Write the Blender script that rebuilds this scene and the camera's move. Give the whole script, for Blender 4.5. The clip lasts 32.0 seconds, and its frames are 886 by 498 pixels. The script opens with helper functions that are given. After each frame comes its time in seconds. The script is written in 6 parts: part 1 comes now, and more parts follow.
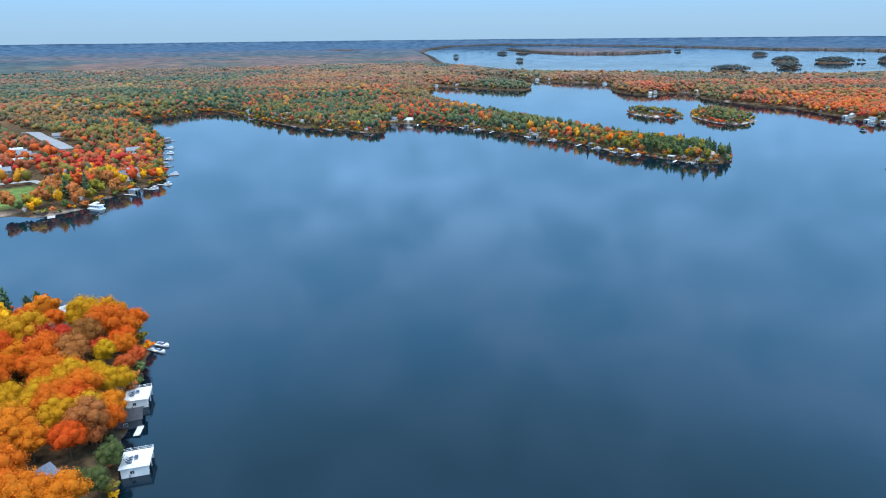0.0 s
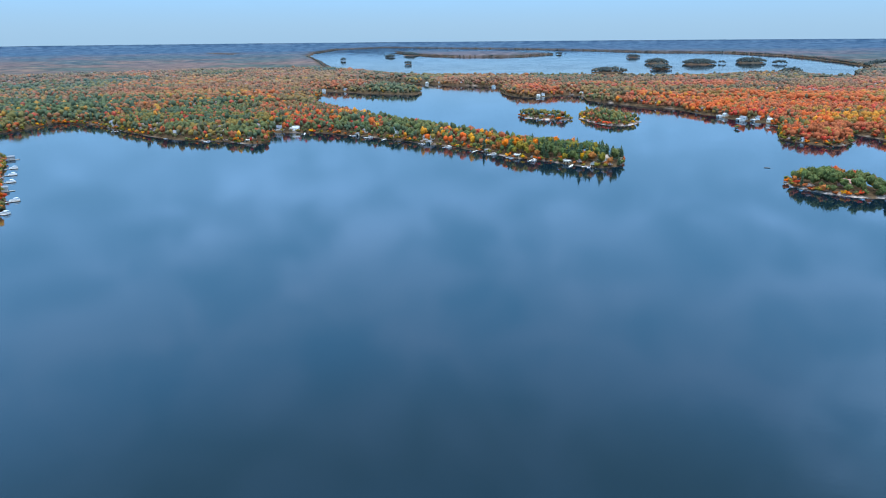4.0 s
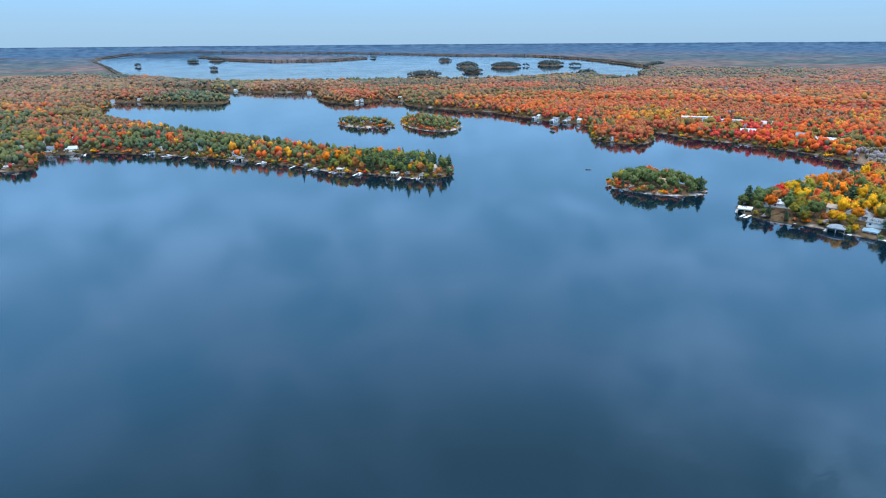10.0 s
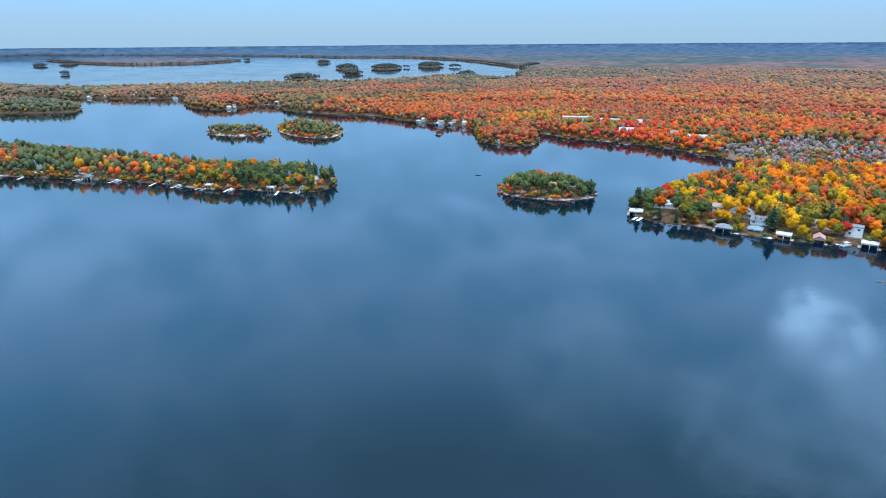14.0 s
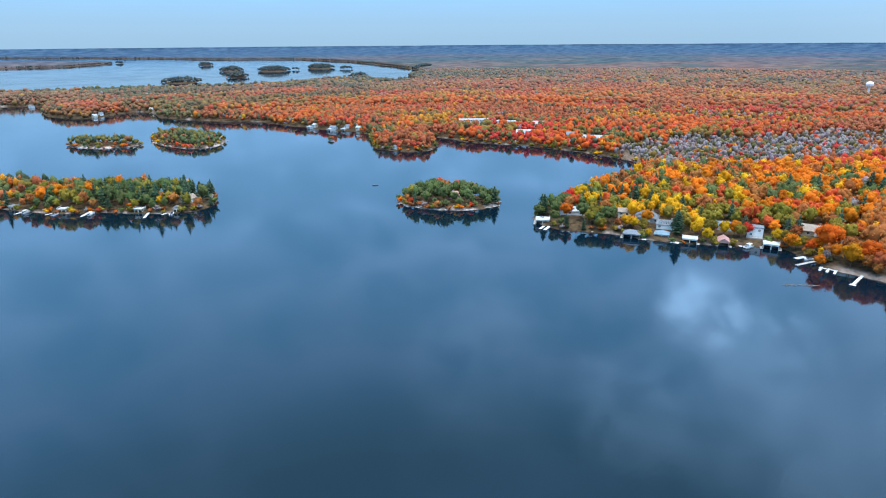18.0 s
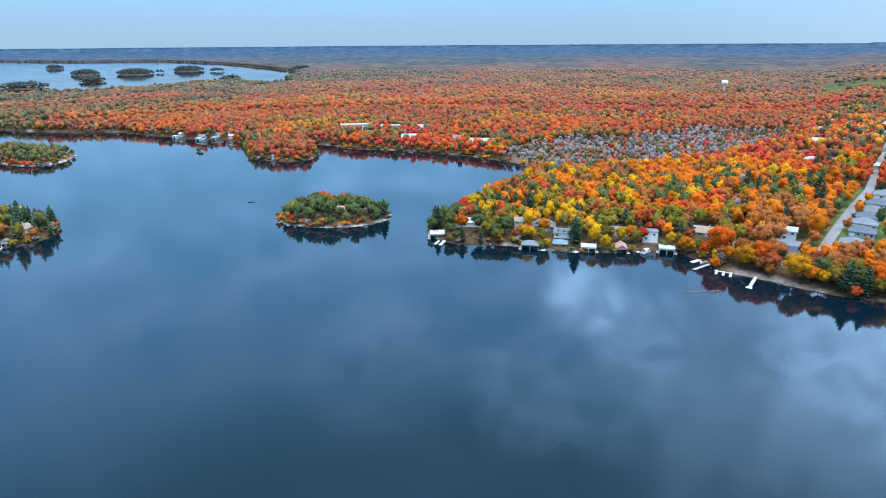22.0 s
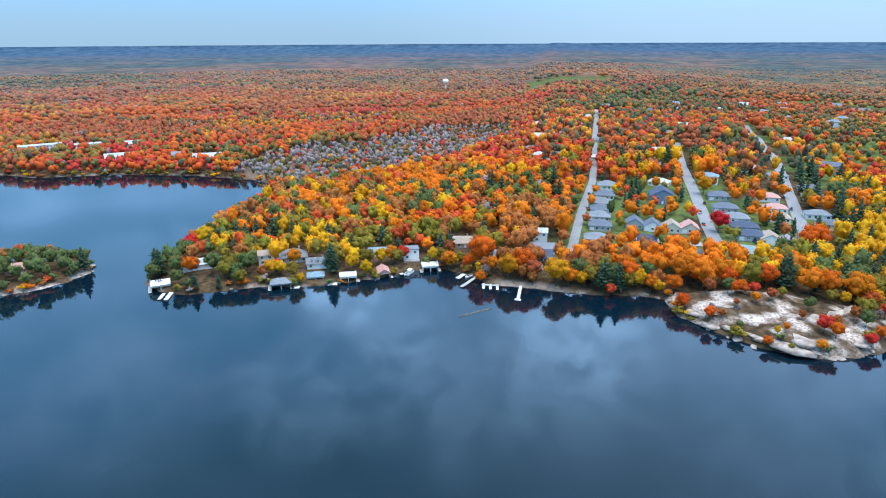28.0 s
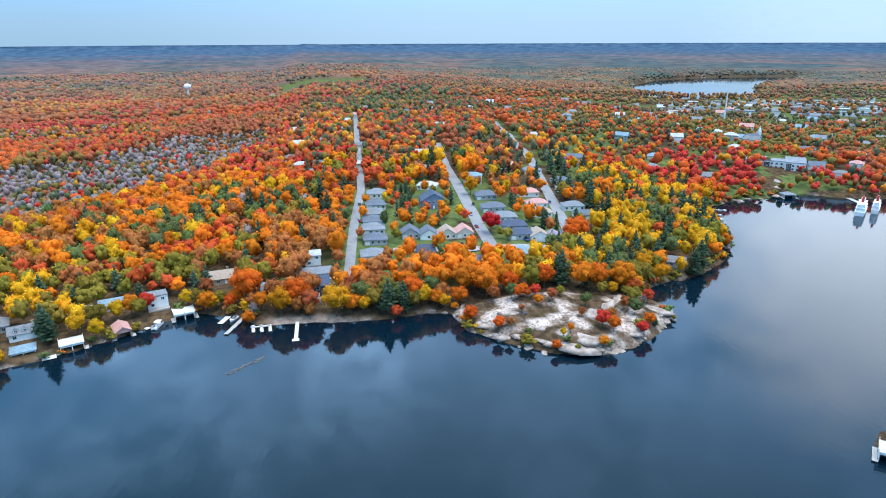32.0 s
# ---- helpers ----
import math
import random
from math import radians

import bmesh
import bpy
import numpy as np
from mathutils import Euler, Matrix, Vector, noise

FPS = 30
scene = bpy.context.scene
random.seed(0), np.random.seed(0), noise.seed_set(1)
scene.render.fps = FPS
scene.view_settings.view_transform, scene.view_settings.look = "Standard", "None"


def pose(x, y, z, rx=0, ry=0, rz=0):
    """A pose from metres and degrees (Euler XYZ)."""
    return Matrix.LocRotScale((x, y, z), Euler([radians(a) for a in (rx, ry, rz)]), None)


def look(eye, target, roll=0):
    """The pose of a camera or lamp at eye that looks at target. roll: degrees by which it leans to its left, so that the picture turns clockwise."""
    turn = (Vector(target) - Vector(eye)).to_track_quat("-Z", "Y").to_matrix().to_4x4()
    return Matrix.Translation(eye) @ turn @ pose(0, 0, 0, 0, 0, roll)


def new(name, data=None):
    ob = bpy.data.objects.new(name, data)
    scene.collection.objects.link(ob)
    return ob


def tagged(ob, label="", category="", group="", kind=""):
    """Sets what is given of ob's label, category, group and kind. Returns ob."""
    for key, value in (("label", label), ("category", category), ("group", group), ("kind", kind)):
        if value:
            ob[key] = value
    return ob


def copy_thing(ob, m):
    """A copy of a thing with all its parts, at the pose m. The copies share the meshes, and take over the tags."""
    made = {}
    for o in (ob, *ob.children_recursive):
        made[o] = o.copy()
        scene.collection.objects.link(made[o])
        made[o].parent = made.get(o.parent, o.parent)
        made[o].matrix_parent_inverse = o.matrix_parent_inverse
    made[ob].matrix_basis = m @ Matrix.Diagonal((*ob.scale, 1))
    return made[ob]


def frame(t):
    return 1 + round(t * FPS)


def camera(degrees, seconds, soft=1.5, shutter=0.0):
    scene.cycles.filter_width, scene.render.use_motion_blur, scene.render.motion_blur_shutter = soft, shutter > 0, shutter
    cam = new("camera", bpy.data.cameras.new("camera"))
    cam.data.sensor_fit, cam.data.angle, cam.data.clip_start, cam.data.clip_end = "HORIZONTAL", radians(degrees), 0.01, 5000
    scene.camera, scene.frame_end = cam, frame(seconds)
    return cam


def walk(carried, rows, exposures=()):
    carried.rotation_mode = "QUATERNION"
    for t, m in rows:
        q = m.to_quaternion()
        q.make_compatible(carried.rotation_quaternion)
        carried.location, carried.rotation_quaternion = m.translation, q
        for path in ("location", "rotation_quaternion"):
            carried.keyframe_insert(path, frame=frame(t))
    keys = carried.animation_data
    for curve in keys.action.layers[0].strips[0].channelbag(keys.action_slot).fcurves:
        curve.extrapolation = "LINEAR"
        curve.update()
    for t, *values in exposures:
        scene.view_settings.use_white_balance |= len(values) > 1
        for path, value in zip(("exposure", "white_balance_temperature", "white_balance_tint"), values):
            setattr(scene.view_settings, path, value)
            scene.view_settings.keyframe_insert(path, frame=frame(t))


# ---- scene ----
# A lake in autumn, flown over at about 120 m. x and y in metres on the water plane, z up.
cam = camera(71.18, 32.0, soft=1.1)

ROWS = [
    # seconds, x, y, height, heading to the left, pitch, roll
    (0, 0.00, 0.00, 119.51, 0.002, -18.962, -0.597),
    (1, 0.18, 9.20, 119.75, -2.211, -18.936, -0.529),
    (2, 0.78, 18.61, 119.89, -4.490, -18.891, -0.517),
    (3, 2.06, 28.08, 119.84, -7.095, -18.850, -0.543),
    (3.5, 2.68, 33.09, 119.84, -8.494, -18.828, -0.526),
    (5.5, 5.27, 50.46, 119.81, -14.088, -18.748, -0.467),
    (6, 6.54, 54.77, 119.81, -15.441, -18.738, -0.450),
    (7, 9.17, 63.37, 119.76, -18.066, -18.696, -0.454),
    (8, 12.02, 71.93, 119.77, -20.734, -18.656, -0.435),
    (9, 15.27, 80.49, 119.70, -23.537, -18.618, -0.416),
    (10, 19.14, 88.68, 119.82, -26.246, -18.602, -0.407),
    (11, 23.19, 96.81, 119.88, -28.985, -18.582, -0.406),
    (12, 27.95, 104.56, 119.75, -31.641, -18.560, -0.419),
    (13, 33.13, 112.55, 119.56, -34.239, -18.546, -0.409),
    (14, 38.78, 120.47, 119.48, -36.837, -18.551, -0.420),
    (14.5, 41.48, 124.18, 119.43, -38.146, -18.547, -0.416),
    (16.5, 53.03, 138.10, 119.32, -43.213, -18.497, -0.391),
    (17, 56.38, 141.44, 119.29, -44.245, -18.509, -0.391),
    (18, 63.35, 148.05, 119.25, -46.385, -18.503, -0.435),
    (19, 69.60, 154.47, 119.34, -48.717, -18.490, -0.430),
    (20, 75.88, 160.16, 119.61, -51.133, -18.494, -0.401),
    (21, 82.81, 165.57, 119.79, -53.967, -18.508, -0.414),
    (22, 89.75, 170.84, 119.86, -57.072, -18.509, -0.393),
    (23, 97.07, 175.91, 120.10, -60.715, -18.557, -0.393),
    (24, 104.19, 180.56, 120.20, -64.292, -18.547, -0.328),
    (24.5, 108.10, 182.56, 120.14, -65.908, -18.550, -0.290),
    (26.5, 124.64, 189.50, 120.70, -74.230, -18.628, -0.318),
    (27, 128.76, 190.34, 120.79, -76.564, -18.627, -0.315),
    (28, 137.59, 192.18, 120.88, -81.171, -18.632, -0.309),
    (29, 146.45, 193.80, 121.04, -86.593, -18.646, -0.338),
    (30, 155.05, 193.53, 121.08, -92.291, -18.638, -0.339),
    (31, 164.39, 192.43, 121.05, -98.102, -18.637, -0.332),
    (32, 174.30, 190.98, 120.60, -102.956, -18.639, -0.259),
]


def aim(t, x, y, z, heading, pitch, roll):
    return t, pose(x, y, z, 90 + pitch, 0, heading) @ pose(0, 0, 0, 0, 0, roll)


walk(cam, [aim(*row) for row in ROWS], [(0, 0.14, 5900, 10), (32, 0.14, 5900, 10)])

# ---- world and sun: a thin overcast, brighter towards the south-east ----
world = bpy.data.worlds.new("overcast_sky")
scene.world = world
world.use_nodes = True
wn, wl = world.node_tree.nodes, world.node_tree.links
wn.clear()


def wnode(kind, **values):
    node = wn.new(kind)
    for key, value in values.items():
        setattr(node, key, value)
    return node


SUN_EL, SUN_AZ = radians(80), radians(205)
sky = wnode("ShaderNodeTexSky", sky_type="NISHITA", sun_disc=False, sun_elevation=SUN_EL, sun_rotation=SUN_AZ, dust_density=1.0, ozone_density=3.0)
sky_bg = wnode("ShaderNodeBackground")
sky_bg.inputs["Strength"].default_value = 0.12
wl.new(sky.outputs[0], sky_bg.inputs["Color"])


def wmath(operation, a, b=None, c=None):
    node = wnode("ShaderNodeMath", operation=operation)
    for k, value in enumerate((a, b, c)):
        if value is None:
            continue
        if isinstance(value, (int, float)):
            node.inputs[k].default_value = value
        else:
            wl.new(value, node.inputs[k])
    return node.outputs[0]


def wrange(value, lo, hi, to_lo=0.0, to_hi=1.0):
    node = wnode("ShaderNodeMapRange", interpolation_type="SMOOTHSTEP")
    for k, v in enumerate((lo, hi, to_lo, to_hi)):
        node.inputs[k + 1].default_value = v
    wl.new(value, node.inputs[0])
    return node.outputs[0]


# a broken cloud sheet on a plane above, so that it flattens towards the horizon
wtc = wnode("ShaderNodeTexCoord")
sep = wnode("ShaderNodeSeparateXYZ")
wl.new(wtc.outputs["Generated"], sep.inputs[0])
lift = wmath("ADD", wmath("MAXIMUM", sep.outputs[2], 0.0), 0.25)
flat = wnode("ShaderNodeCombineXYZ")
for k in range(2):
    wl.new(wmath("DIVIDE", sep.outputs[k], lift), flat.inputs[k])
cn = wnode("ShaderNodeTexNoise")
for key, value in (("Scale", 4.6), ("Detail", 4.5), ("Roughness", 0.5), ("Distortion", 0.5)):
    cn.inputs[key].default_value = value
wl.new(flat.outputs[0], cn.inputs["Vector"])
broad = wnode("ShaderNodeTexNoise")
broad.inputs["Scale"].default_value, broad.inputs["Detail"].default_value = 0.9, 2.0
wl.new(flat.outputs[0], broad.inputs["Vector"])
patch = wrange(wmath("ADD", wmath("MULTIPLY", cn.outputs["Fac"], 0.62), wmath("MULTIPLY", broad.outputs["Fac"], 0.38)), 0.36, 0.68)
patch = wmath("MULTIPLY", wmath("MULTIPLY", patch, wrange(sep.outputs[2], 0.03, 0.3)), wrange(sep.outputs[2], 0.44, 0.62, 0.85, 0.4))
# lighter towards the south-east, where the sheet thins
side = wnode("ShaderNodeVectorMath", operation="DOT_PRODUCT")
side.inputs[1].default_value = (0.80, -0.58, 0.15)
wl.new(wtc.outputs["Generated"], side.inputs[0])
thin = wrange(side.outputs["Value"], 0.55, 1.02)


def wmix_colour(fac, a, b):
    node = wnode("ShaderNodeMix", data_type="RGBA")
    wl.new(fac, node.inputs["Factor"])
    for key, value in (("A", a), ("B", b)):
        if isinstance(value, tuple):
            node.inputs[key].default_value = (*value, 1)
        else:
            wl.new(value, node.inputs[key])
    return node.outputs["Result"]


low = wmix_colour(wrange(sep.outputs[2], 0.0, 0.12), (0.33, 0.50, 0.64), (0.30, 0.61, 0.95))
sheet = wmix_colour(wrange(sep.outputs[2], 0.08, 0.46), low, (0.39, 1.0, 1.70))
sheet = wmix_colour(wrange(sep.outputs[2], 0.45, 0.62), sheet, (0.36, 0.72, 0.95))
sheet = wmix_colour(wrange(sep.outputs[2], 0.72, 0.92), sheet, (1.3, 1.42, 1.5))
bright = wmix_colour(thin, (0.74, 1.32, 2.08), (1.0, 1.58, 2.35))
sheet = wmix_colour(wmath("MULTIPLY", thin, 0.3), sheet, (0.75, 0.95, 1.15))
cloud_colour = wmix_colour(patch, sheet, bright)
wisps = wnode("ShaderNodeTexNoise")
for key, value in (("Scale", 11.0), ("Detail", 3.0), ("Roughness", 0.55)):
    wisps.inputs[key].default_value = value
wl.new(flat.outputs[0], wisps.inputs["Vector"])
shred = wnode("ShaderNodeTexNoise")
for key, value in (("Scale", 12.0), ("Detail", 2.0), ("Roughness", 0.5), ("Distortion", 0.6)):
    shred.inputs[key].default_value = value
wl.new(flat.outputs[0], shred.inputs["Vector"])
shreds = wrange(shred.outputs["Fac"], 0.32, 0.66, 0.3, 1.0)
# thin places in the sheet: azimuth from north, elevation, reach in degrees, strength
for az, el, reach, power in ((70.5, 22.6, 2.3, 0.6), (76.5, 25.3, 3.0, 0.28), (66.4, 31.3, 3.6, 0.24), (75.2, 31.4, 3.4, 0.16), (83, 32.5, 4.5, 0.24), (94.2, 24.3, 4.6, 0.5), (98, 20.5, 6.0, 0.25), (95, 30, 4.5, 0.32), (51, 29, 5.0, 0.10), (117, 30, 8.0, 0.16)):
    az, el = radians(az), radians(el)
    gap = wnode("ShaderNodeVectorMath", operation="DOT_PRODUCT")
    gap.inputs[1].default_value = (math.sin(az) * math.cos(el), math.cos(az) * math.cos(el), math.sin(el))
    wl.new(wtc.outputs["Generated"], gap.inputs[0])
    ragged = wmath("ADD", gap.outputs["Value"], wmath("MULTIPLY", wmath("SUBTRACT", wisps.outputs["Fac"], 0.5), 0.9 * (1 - math.cos(radians(reach * 1.6)))))
    cloud_colour = wmix_colour(wmath("MULTIPLY", wmath("MULTIPLY", wrange(ragged, math.cos(radians(reach * 1.9)), 1.0), shreds), power), cloud_colour, (2.6, 4.2, 6.0))
# the broad white thinning over the town bay, and its paler foot above the horizon
for az, el, reach, power, tint in ((98, 24, 24.0, 0.16, (1.5, 2.3, 3.2)), (142, 3, 20.0, 0.6, (0.62, 0.80, 0.96)), (141, 16, 17.0, 0.95, (2.2, 2.4, 2.55))):
    az, el = radians(az), radians(el)
    gap = wnode("ShaderNodeVectorMath", operation="DOT_PRODUCT")
    gap.inputs[1].default_value = (math.sin(az) * math.cos(el), math.cos(az) * math.cos(el), math.sin(el))
    wl.new(wtc.outputs["Generated"], gap.inputs[0])
    ragged = wmath("ADD", gap.outputs["Value"], wmath("MULTIPLY", wmath("SUBTRACT", wisps.outputs["Fac"], 0.5), 0.03))
    cloud_colour = wmix_colour(wmath("MULTIPLY", wrange(ragged, math.cos(radians(reach)), 1.0), power if el < 0.1 else wmath("MULTIPLY", wrange(sep.outputs[2], 0.08, 0.26), power)), cloud_colour, tint)
cloud_bg = wnode("ShaderNodeBackground")
wl.new(cloud_colour, cloud_bg.inputs["Color"])
cloud_bg.inputs["Strength"].default_value = 1.1
wmix = wnode("ShaderNodeMixShader")
wmix.inputs[0].default_value = 0.9
wl.new(sky_bg.outputs[0], wmix.inputs[1])
wl.new(cloud_bg.outputs[0], wmix.inputs[2])
wl.new(wmix.outputs[0], wnode("ShaderNodeOutputWorld").inputs[0])

sun_data = bpy.data.lights.new("sun", "SUN")
sun_data.energy, sun_data.angle, sun_data.color = 3.75, radians(55), (1.0, 0.95, 0.87)
sun = new("sun", sun_data)
sun_from = Vector((math.sin(SUN_AZ) * math.cos(SUN_EL), math.cos(SUN_AZ) * math.cos(SUN_EL), math.sin(SUN_EL)))
sun.matrix_world = look(sun_from * 500, (0, 0, 0))

# ---- materials ----
def material(name, colour=(0.5, 0.5, 0.5), rough=0.7, metal=0.0, spread=0.0, size=1.0, bump=0.0, second=None, detail=4.0):
    """A surface of one colour with grain of that size in metres; second: a colour that the stains take."""
    mat = bpy.data.materials.new(name)
    mat.use_nodes = True
    n, l = mat.node_tree.nodes, mat.node_tree.links
    b = n["Principled BSDF"]
    b.inputs["Roughness"].default_value, b.inputs["Metallic"].default_value = rough, metal
    b.inputs["Base Color"].default_value = (*colour, 1)
    if spread or second:
        tc, tex, big = n.new("ShaderNodeTexCoord"), n.new("ShaderNodeTexNoise"), n.new("ShaderNodeTexNoise")
        tex.inputs["Scale"].default_value, tex.inputs["Detail"].default_value = 1 / size, detail
        big.inputs["Scale"].default_value, big.inputs["Detail"].default_value = 0.13 / size, 2
        l.new(tc.outputs["Object"], tex.inputs["Vector"])
        l.new(tc.outputs["Object"], big.inputs["Vector"])
        add = n.new("ShaderNodeMath")
        add.operation = "MULTIPLY_ADD"
        add.inputs[1].default_value = 0.6
        l.new(tex.outputs["Fac"], add.inputs[0])
        half = n.new("ShaderNodeMath")
        half.operation = "MULTIPLY"
        half.inputs[1].default_value = 0.4
        l.new(big.outputs["Fac"], half.inputs[0])
        l.new(half.outputs[0], add.inputs[2])
        r = n.new("ShaderNodeValToRGB")
        r.color_ramp.elements[0].position, r.color_ramp.elements[1].position = 0.36, 0.64
        dark = second or tuple(c * (1 - spread) for c in colour)
        r.color_ramp.elements[0].color = (*dark, 1)
        r.color_ramp.elements[1].color = (*(min(1, c * (1 + spread * 0.6)) for c in colour), 1)
        l.new(add.outputs[0], r.inputs[0])
        l.new(r.outputs[0], b.inputs["Base Color"])
        if bump:
            bp = n.new("ShaderNodeBump")
            bp.inputs["Distance"].default_value = bump
            bp.inputs["Strength"].default_value = 0.8
            l.new(tex.outputs["Fac"], bp.inputs["Height"])
            l.new(bp.outputs[0], b.inputs["Normal"])
    return mat


def leaf_material():
    """Leaves take their hue from the mesh's leaf colour; each tree shifts it a little."""
    mat = bpy.data.materials.new("leaves")
    mat.use_nodes = True
    n, l = mat.node_tree.nodes, mat.node_tree.links
    b = n["Principled BSDF"]
    b.inputs["Roughness"].default_value = 0.75
    b.inputs["Specular IOR Level"].default_value = 0.05
    at, info, hsv = n.new("ShaderNodeAttribute"), n.new("ShaderNodeObjectInfo"), n.new("ShaderNodeHueSaturation")
    at.attribute_name = "leaf"
    m = n.new("ShaderNodeMapRange")
    m.inputs[3].default_value, m.inputs[4].default_value = 0.484, 0.516
    l.new(info.outputs["Random"], m.inputs[0])
    l.new(m.outputs[0], hsv.inputs["Hue"])
    l.new(at.outputs["Color"], hsv.inputs["Color"])
    tr, mix = n.new("ShaderNodeBsdfTranslucent"), n.new("ShaderNodeMixShader")
    l.new(hsv.outputs[0], b.inputs["Base Color"])
    l.new(hsv.outputs[0], tr.inputs[0])
    mix.inputs[0].default_value = 0.3
    l.new(b.outputs[0], mix.inputs[1])
    l.new(tr.outputs[0], mix.inputs[2])
    l.new(mix.outputs[0], n["Material Output"].inputs[0])
    return mat


def ground_material():
    """Forest floor with leaf litter; granite, lawn and sand where the cover says so; far off, the canopy of the woods
    with haze painted into it.
    """
    mat = bpy.data.materials.new("ground")
    mat.use_nodes = True
    n, l = mat.node_tree.nodes, mat.node_tree.links
    b = n["Principled BSDF"]
    b.inputs["Roughness"].default_value = 1.0
    b.inputs["Specular IOR Level"].default_value = 0.0
    tc, at = n.new("ShaderNodeTexCoord"), n.new("ShaderNodeAttribute")
    at.attribute_name = "cover"
    sp = n.new("ShaderNodeSeparateColor")
    l.new(at.outputs["Color"], sp.inputs[0])

    def noisy(scale, detail, lo, hi, c0, c1):
        t, r = n.new("ShaderNodeTexNoise"), n.new("ShaderNodeValToRGB")
        t.inputs["Scale"].default_value, t.inputs["Detail"].default_value = scale, detail
        l.new(tc.outputs["Object"], t.inputs["Vector"])
        r.color_ramp.elements[0].position, r.color_ramp.elements[1].position = lo, hi
        r.color_ramp.elements[0].color, r.color_ramp.elements[1].color = (*c0, 1), (*c1, 1)
        l.new(t.outputs["Fac"], r.inputs[0])
        return t, r

    def over(a, c, fac):
        m = n.new("ShaderNodeMix")
        m.data_type = "RGBA"
        l.new(fac, m.inputs["Factor"])
        l.new(a, m.inputs["A"])
        l.new(c, m.inputs["B"])
        return m.outputs["Result"]

    _, litter = noisy(0.35, 6, 0.35, 0.65, (0.04, 0.03, 0.02), (0.115, 0.075, 0.042))
    rock_t, rock = noisy(0.09, 7, 0.40, 0.50, (0.16, 0.11, 0.08), (0.52, 0.44, 0.39))
    _, crack = noisy(0.9, 4, 0.42, 0.5, (0.4, 0.33, 0.28), (1, 1, 1))
    rk = n.new("ShaderNodeMix")
    rk.data_type, rk.blend_type = "RGBA", "MULTIPLY"
    rk.inputs["Factor"].default_value = 0.75
    l.new(rock.outputs[0], rk.inputs["A"])
    l.new(crack.outputs[0], rk.inputs["B"])
    _, grass = noisy(0.2, 5, 0.35, 0.65, (0.07, 0.115, 0.035), (0.14, 0.19, 0.06))
    _, sand = noisy(0.5, 5, 0.3, 0.7, (0.22, 0.15, 0.11), (0.40, 0.30, 0.24))
    c = over(litter.outputs[0], rk.outputs["Result"], sp.outputs[0])
    c = over(c, grass.outputs[0], sp.outputs[1])
    c = over(c, sand.outputs[0], sp.outputs[2])
    # mottle also darkens the flat canopy, in place of shade among crowns
    _, mottle = noisy(0.02, 7, 0.36, 0.64, (0.42, 0.47, 0.52), (0.84, 0.80, 0.76))
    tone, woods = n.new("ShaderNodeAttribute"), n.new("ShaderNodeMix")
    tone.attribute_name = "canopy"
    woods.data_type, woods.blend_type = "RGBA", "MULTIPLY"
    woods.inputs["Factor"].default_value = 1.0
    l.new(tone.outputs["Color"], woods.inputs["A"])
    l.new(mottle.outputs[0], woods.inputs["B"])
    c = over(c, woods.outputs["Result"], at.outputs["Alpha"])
    l.new(c, b.inputs["Base Color"])
    bp = n.new("ShaderNodeBump")
    bp.inputs["Distance"].default_value, bp.inputs["Strength"].default_value = 1.2, 0.7
    l.new(rock_t.outputs["Fac"], bp.inputs["Height"])
    l.new(bp.outputs[0], b.inputs["Normal"])
    return mat


def water_material():
    mat = bpy.data.materials.new("lake_water")
    mat.use_nodes = True
    n, l = mat.node_tree.nodes, mat.node_tree.links
    b = n["Principled BSDF"]
    b.inputs["Base Color"].default_value = (0.002, 0.009, 0.017, 1)
    b.inputs["IOR"].default_value = 1.45
    tc = n.new("ShaderNodeTexCoord")
    # wind lanes: ruffled and calm stretches
    lane, lr = n.new("ShaderNodeTexNoise"), n.new("ShaderNodeMapRange")
    lane.inputs["Scale"].default_value, lane.inputs["Detail"].default_value = 0.008, 3
    l.new(tc.outputs["Object"], lane.inputs["Vector"])
    lr.inputs[1].default_value, lr.inputs[2].default_value = 0.35, 0.7
    lr.inputs[3].default_value, lr.inputs[4].default_value = 0.02, 0.10
    l.new(lane.outputs["Fac"], lr.inputs[0])
    l.new(lr.outputs[0], b.inputs["Roughness"])
    wave, mp = n.new("ShaderNodeTexNoise"), n.new("ShaderNodeMapping")
    mp.inputs["Scale"].default_value = (0.5, 1.2, 1)
    mp.inputs["Rotation"].default_value = (0, 0, 0.5)
    l.new(tc.outputs["Object"], mp.inputs["Vector"])
    l.new(mp.outputs[0], wave.inputs["Vector"])
    wave.inputs["Scale"].default_value, wave.inputs["Detail"].default_value = 0.45, 2.5
    bp = n.new("ShaderNodeBump")
    bp.inputs["Distance"].default_value, bp.inputs["Strength"].default_value = 0.05, 0.35
    l.new(wave.outputs["Fac"], bp.inputs["Height"])
    l.new(bp.outputs[0], b.inputs["Normal"])
    return mat


LEAVES, GROUND, WATER = leaf_material(), ground_material(), water_material()
BARK = material("bark", (0.10, 0.075, 0.055), 0.9, spread=0.5, size=0.4, bump=0.02)

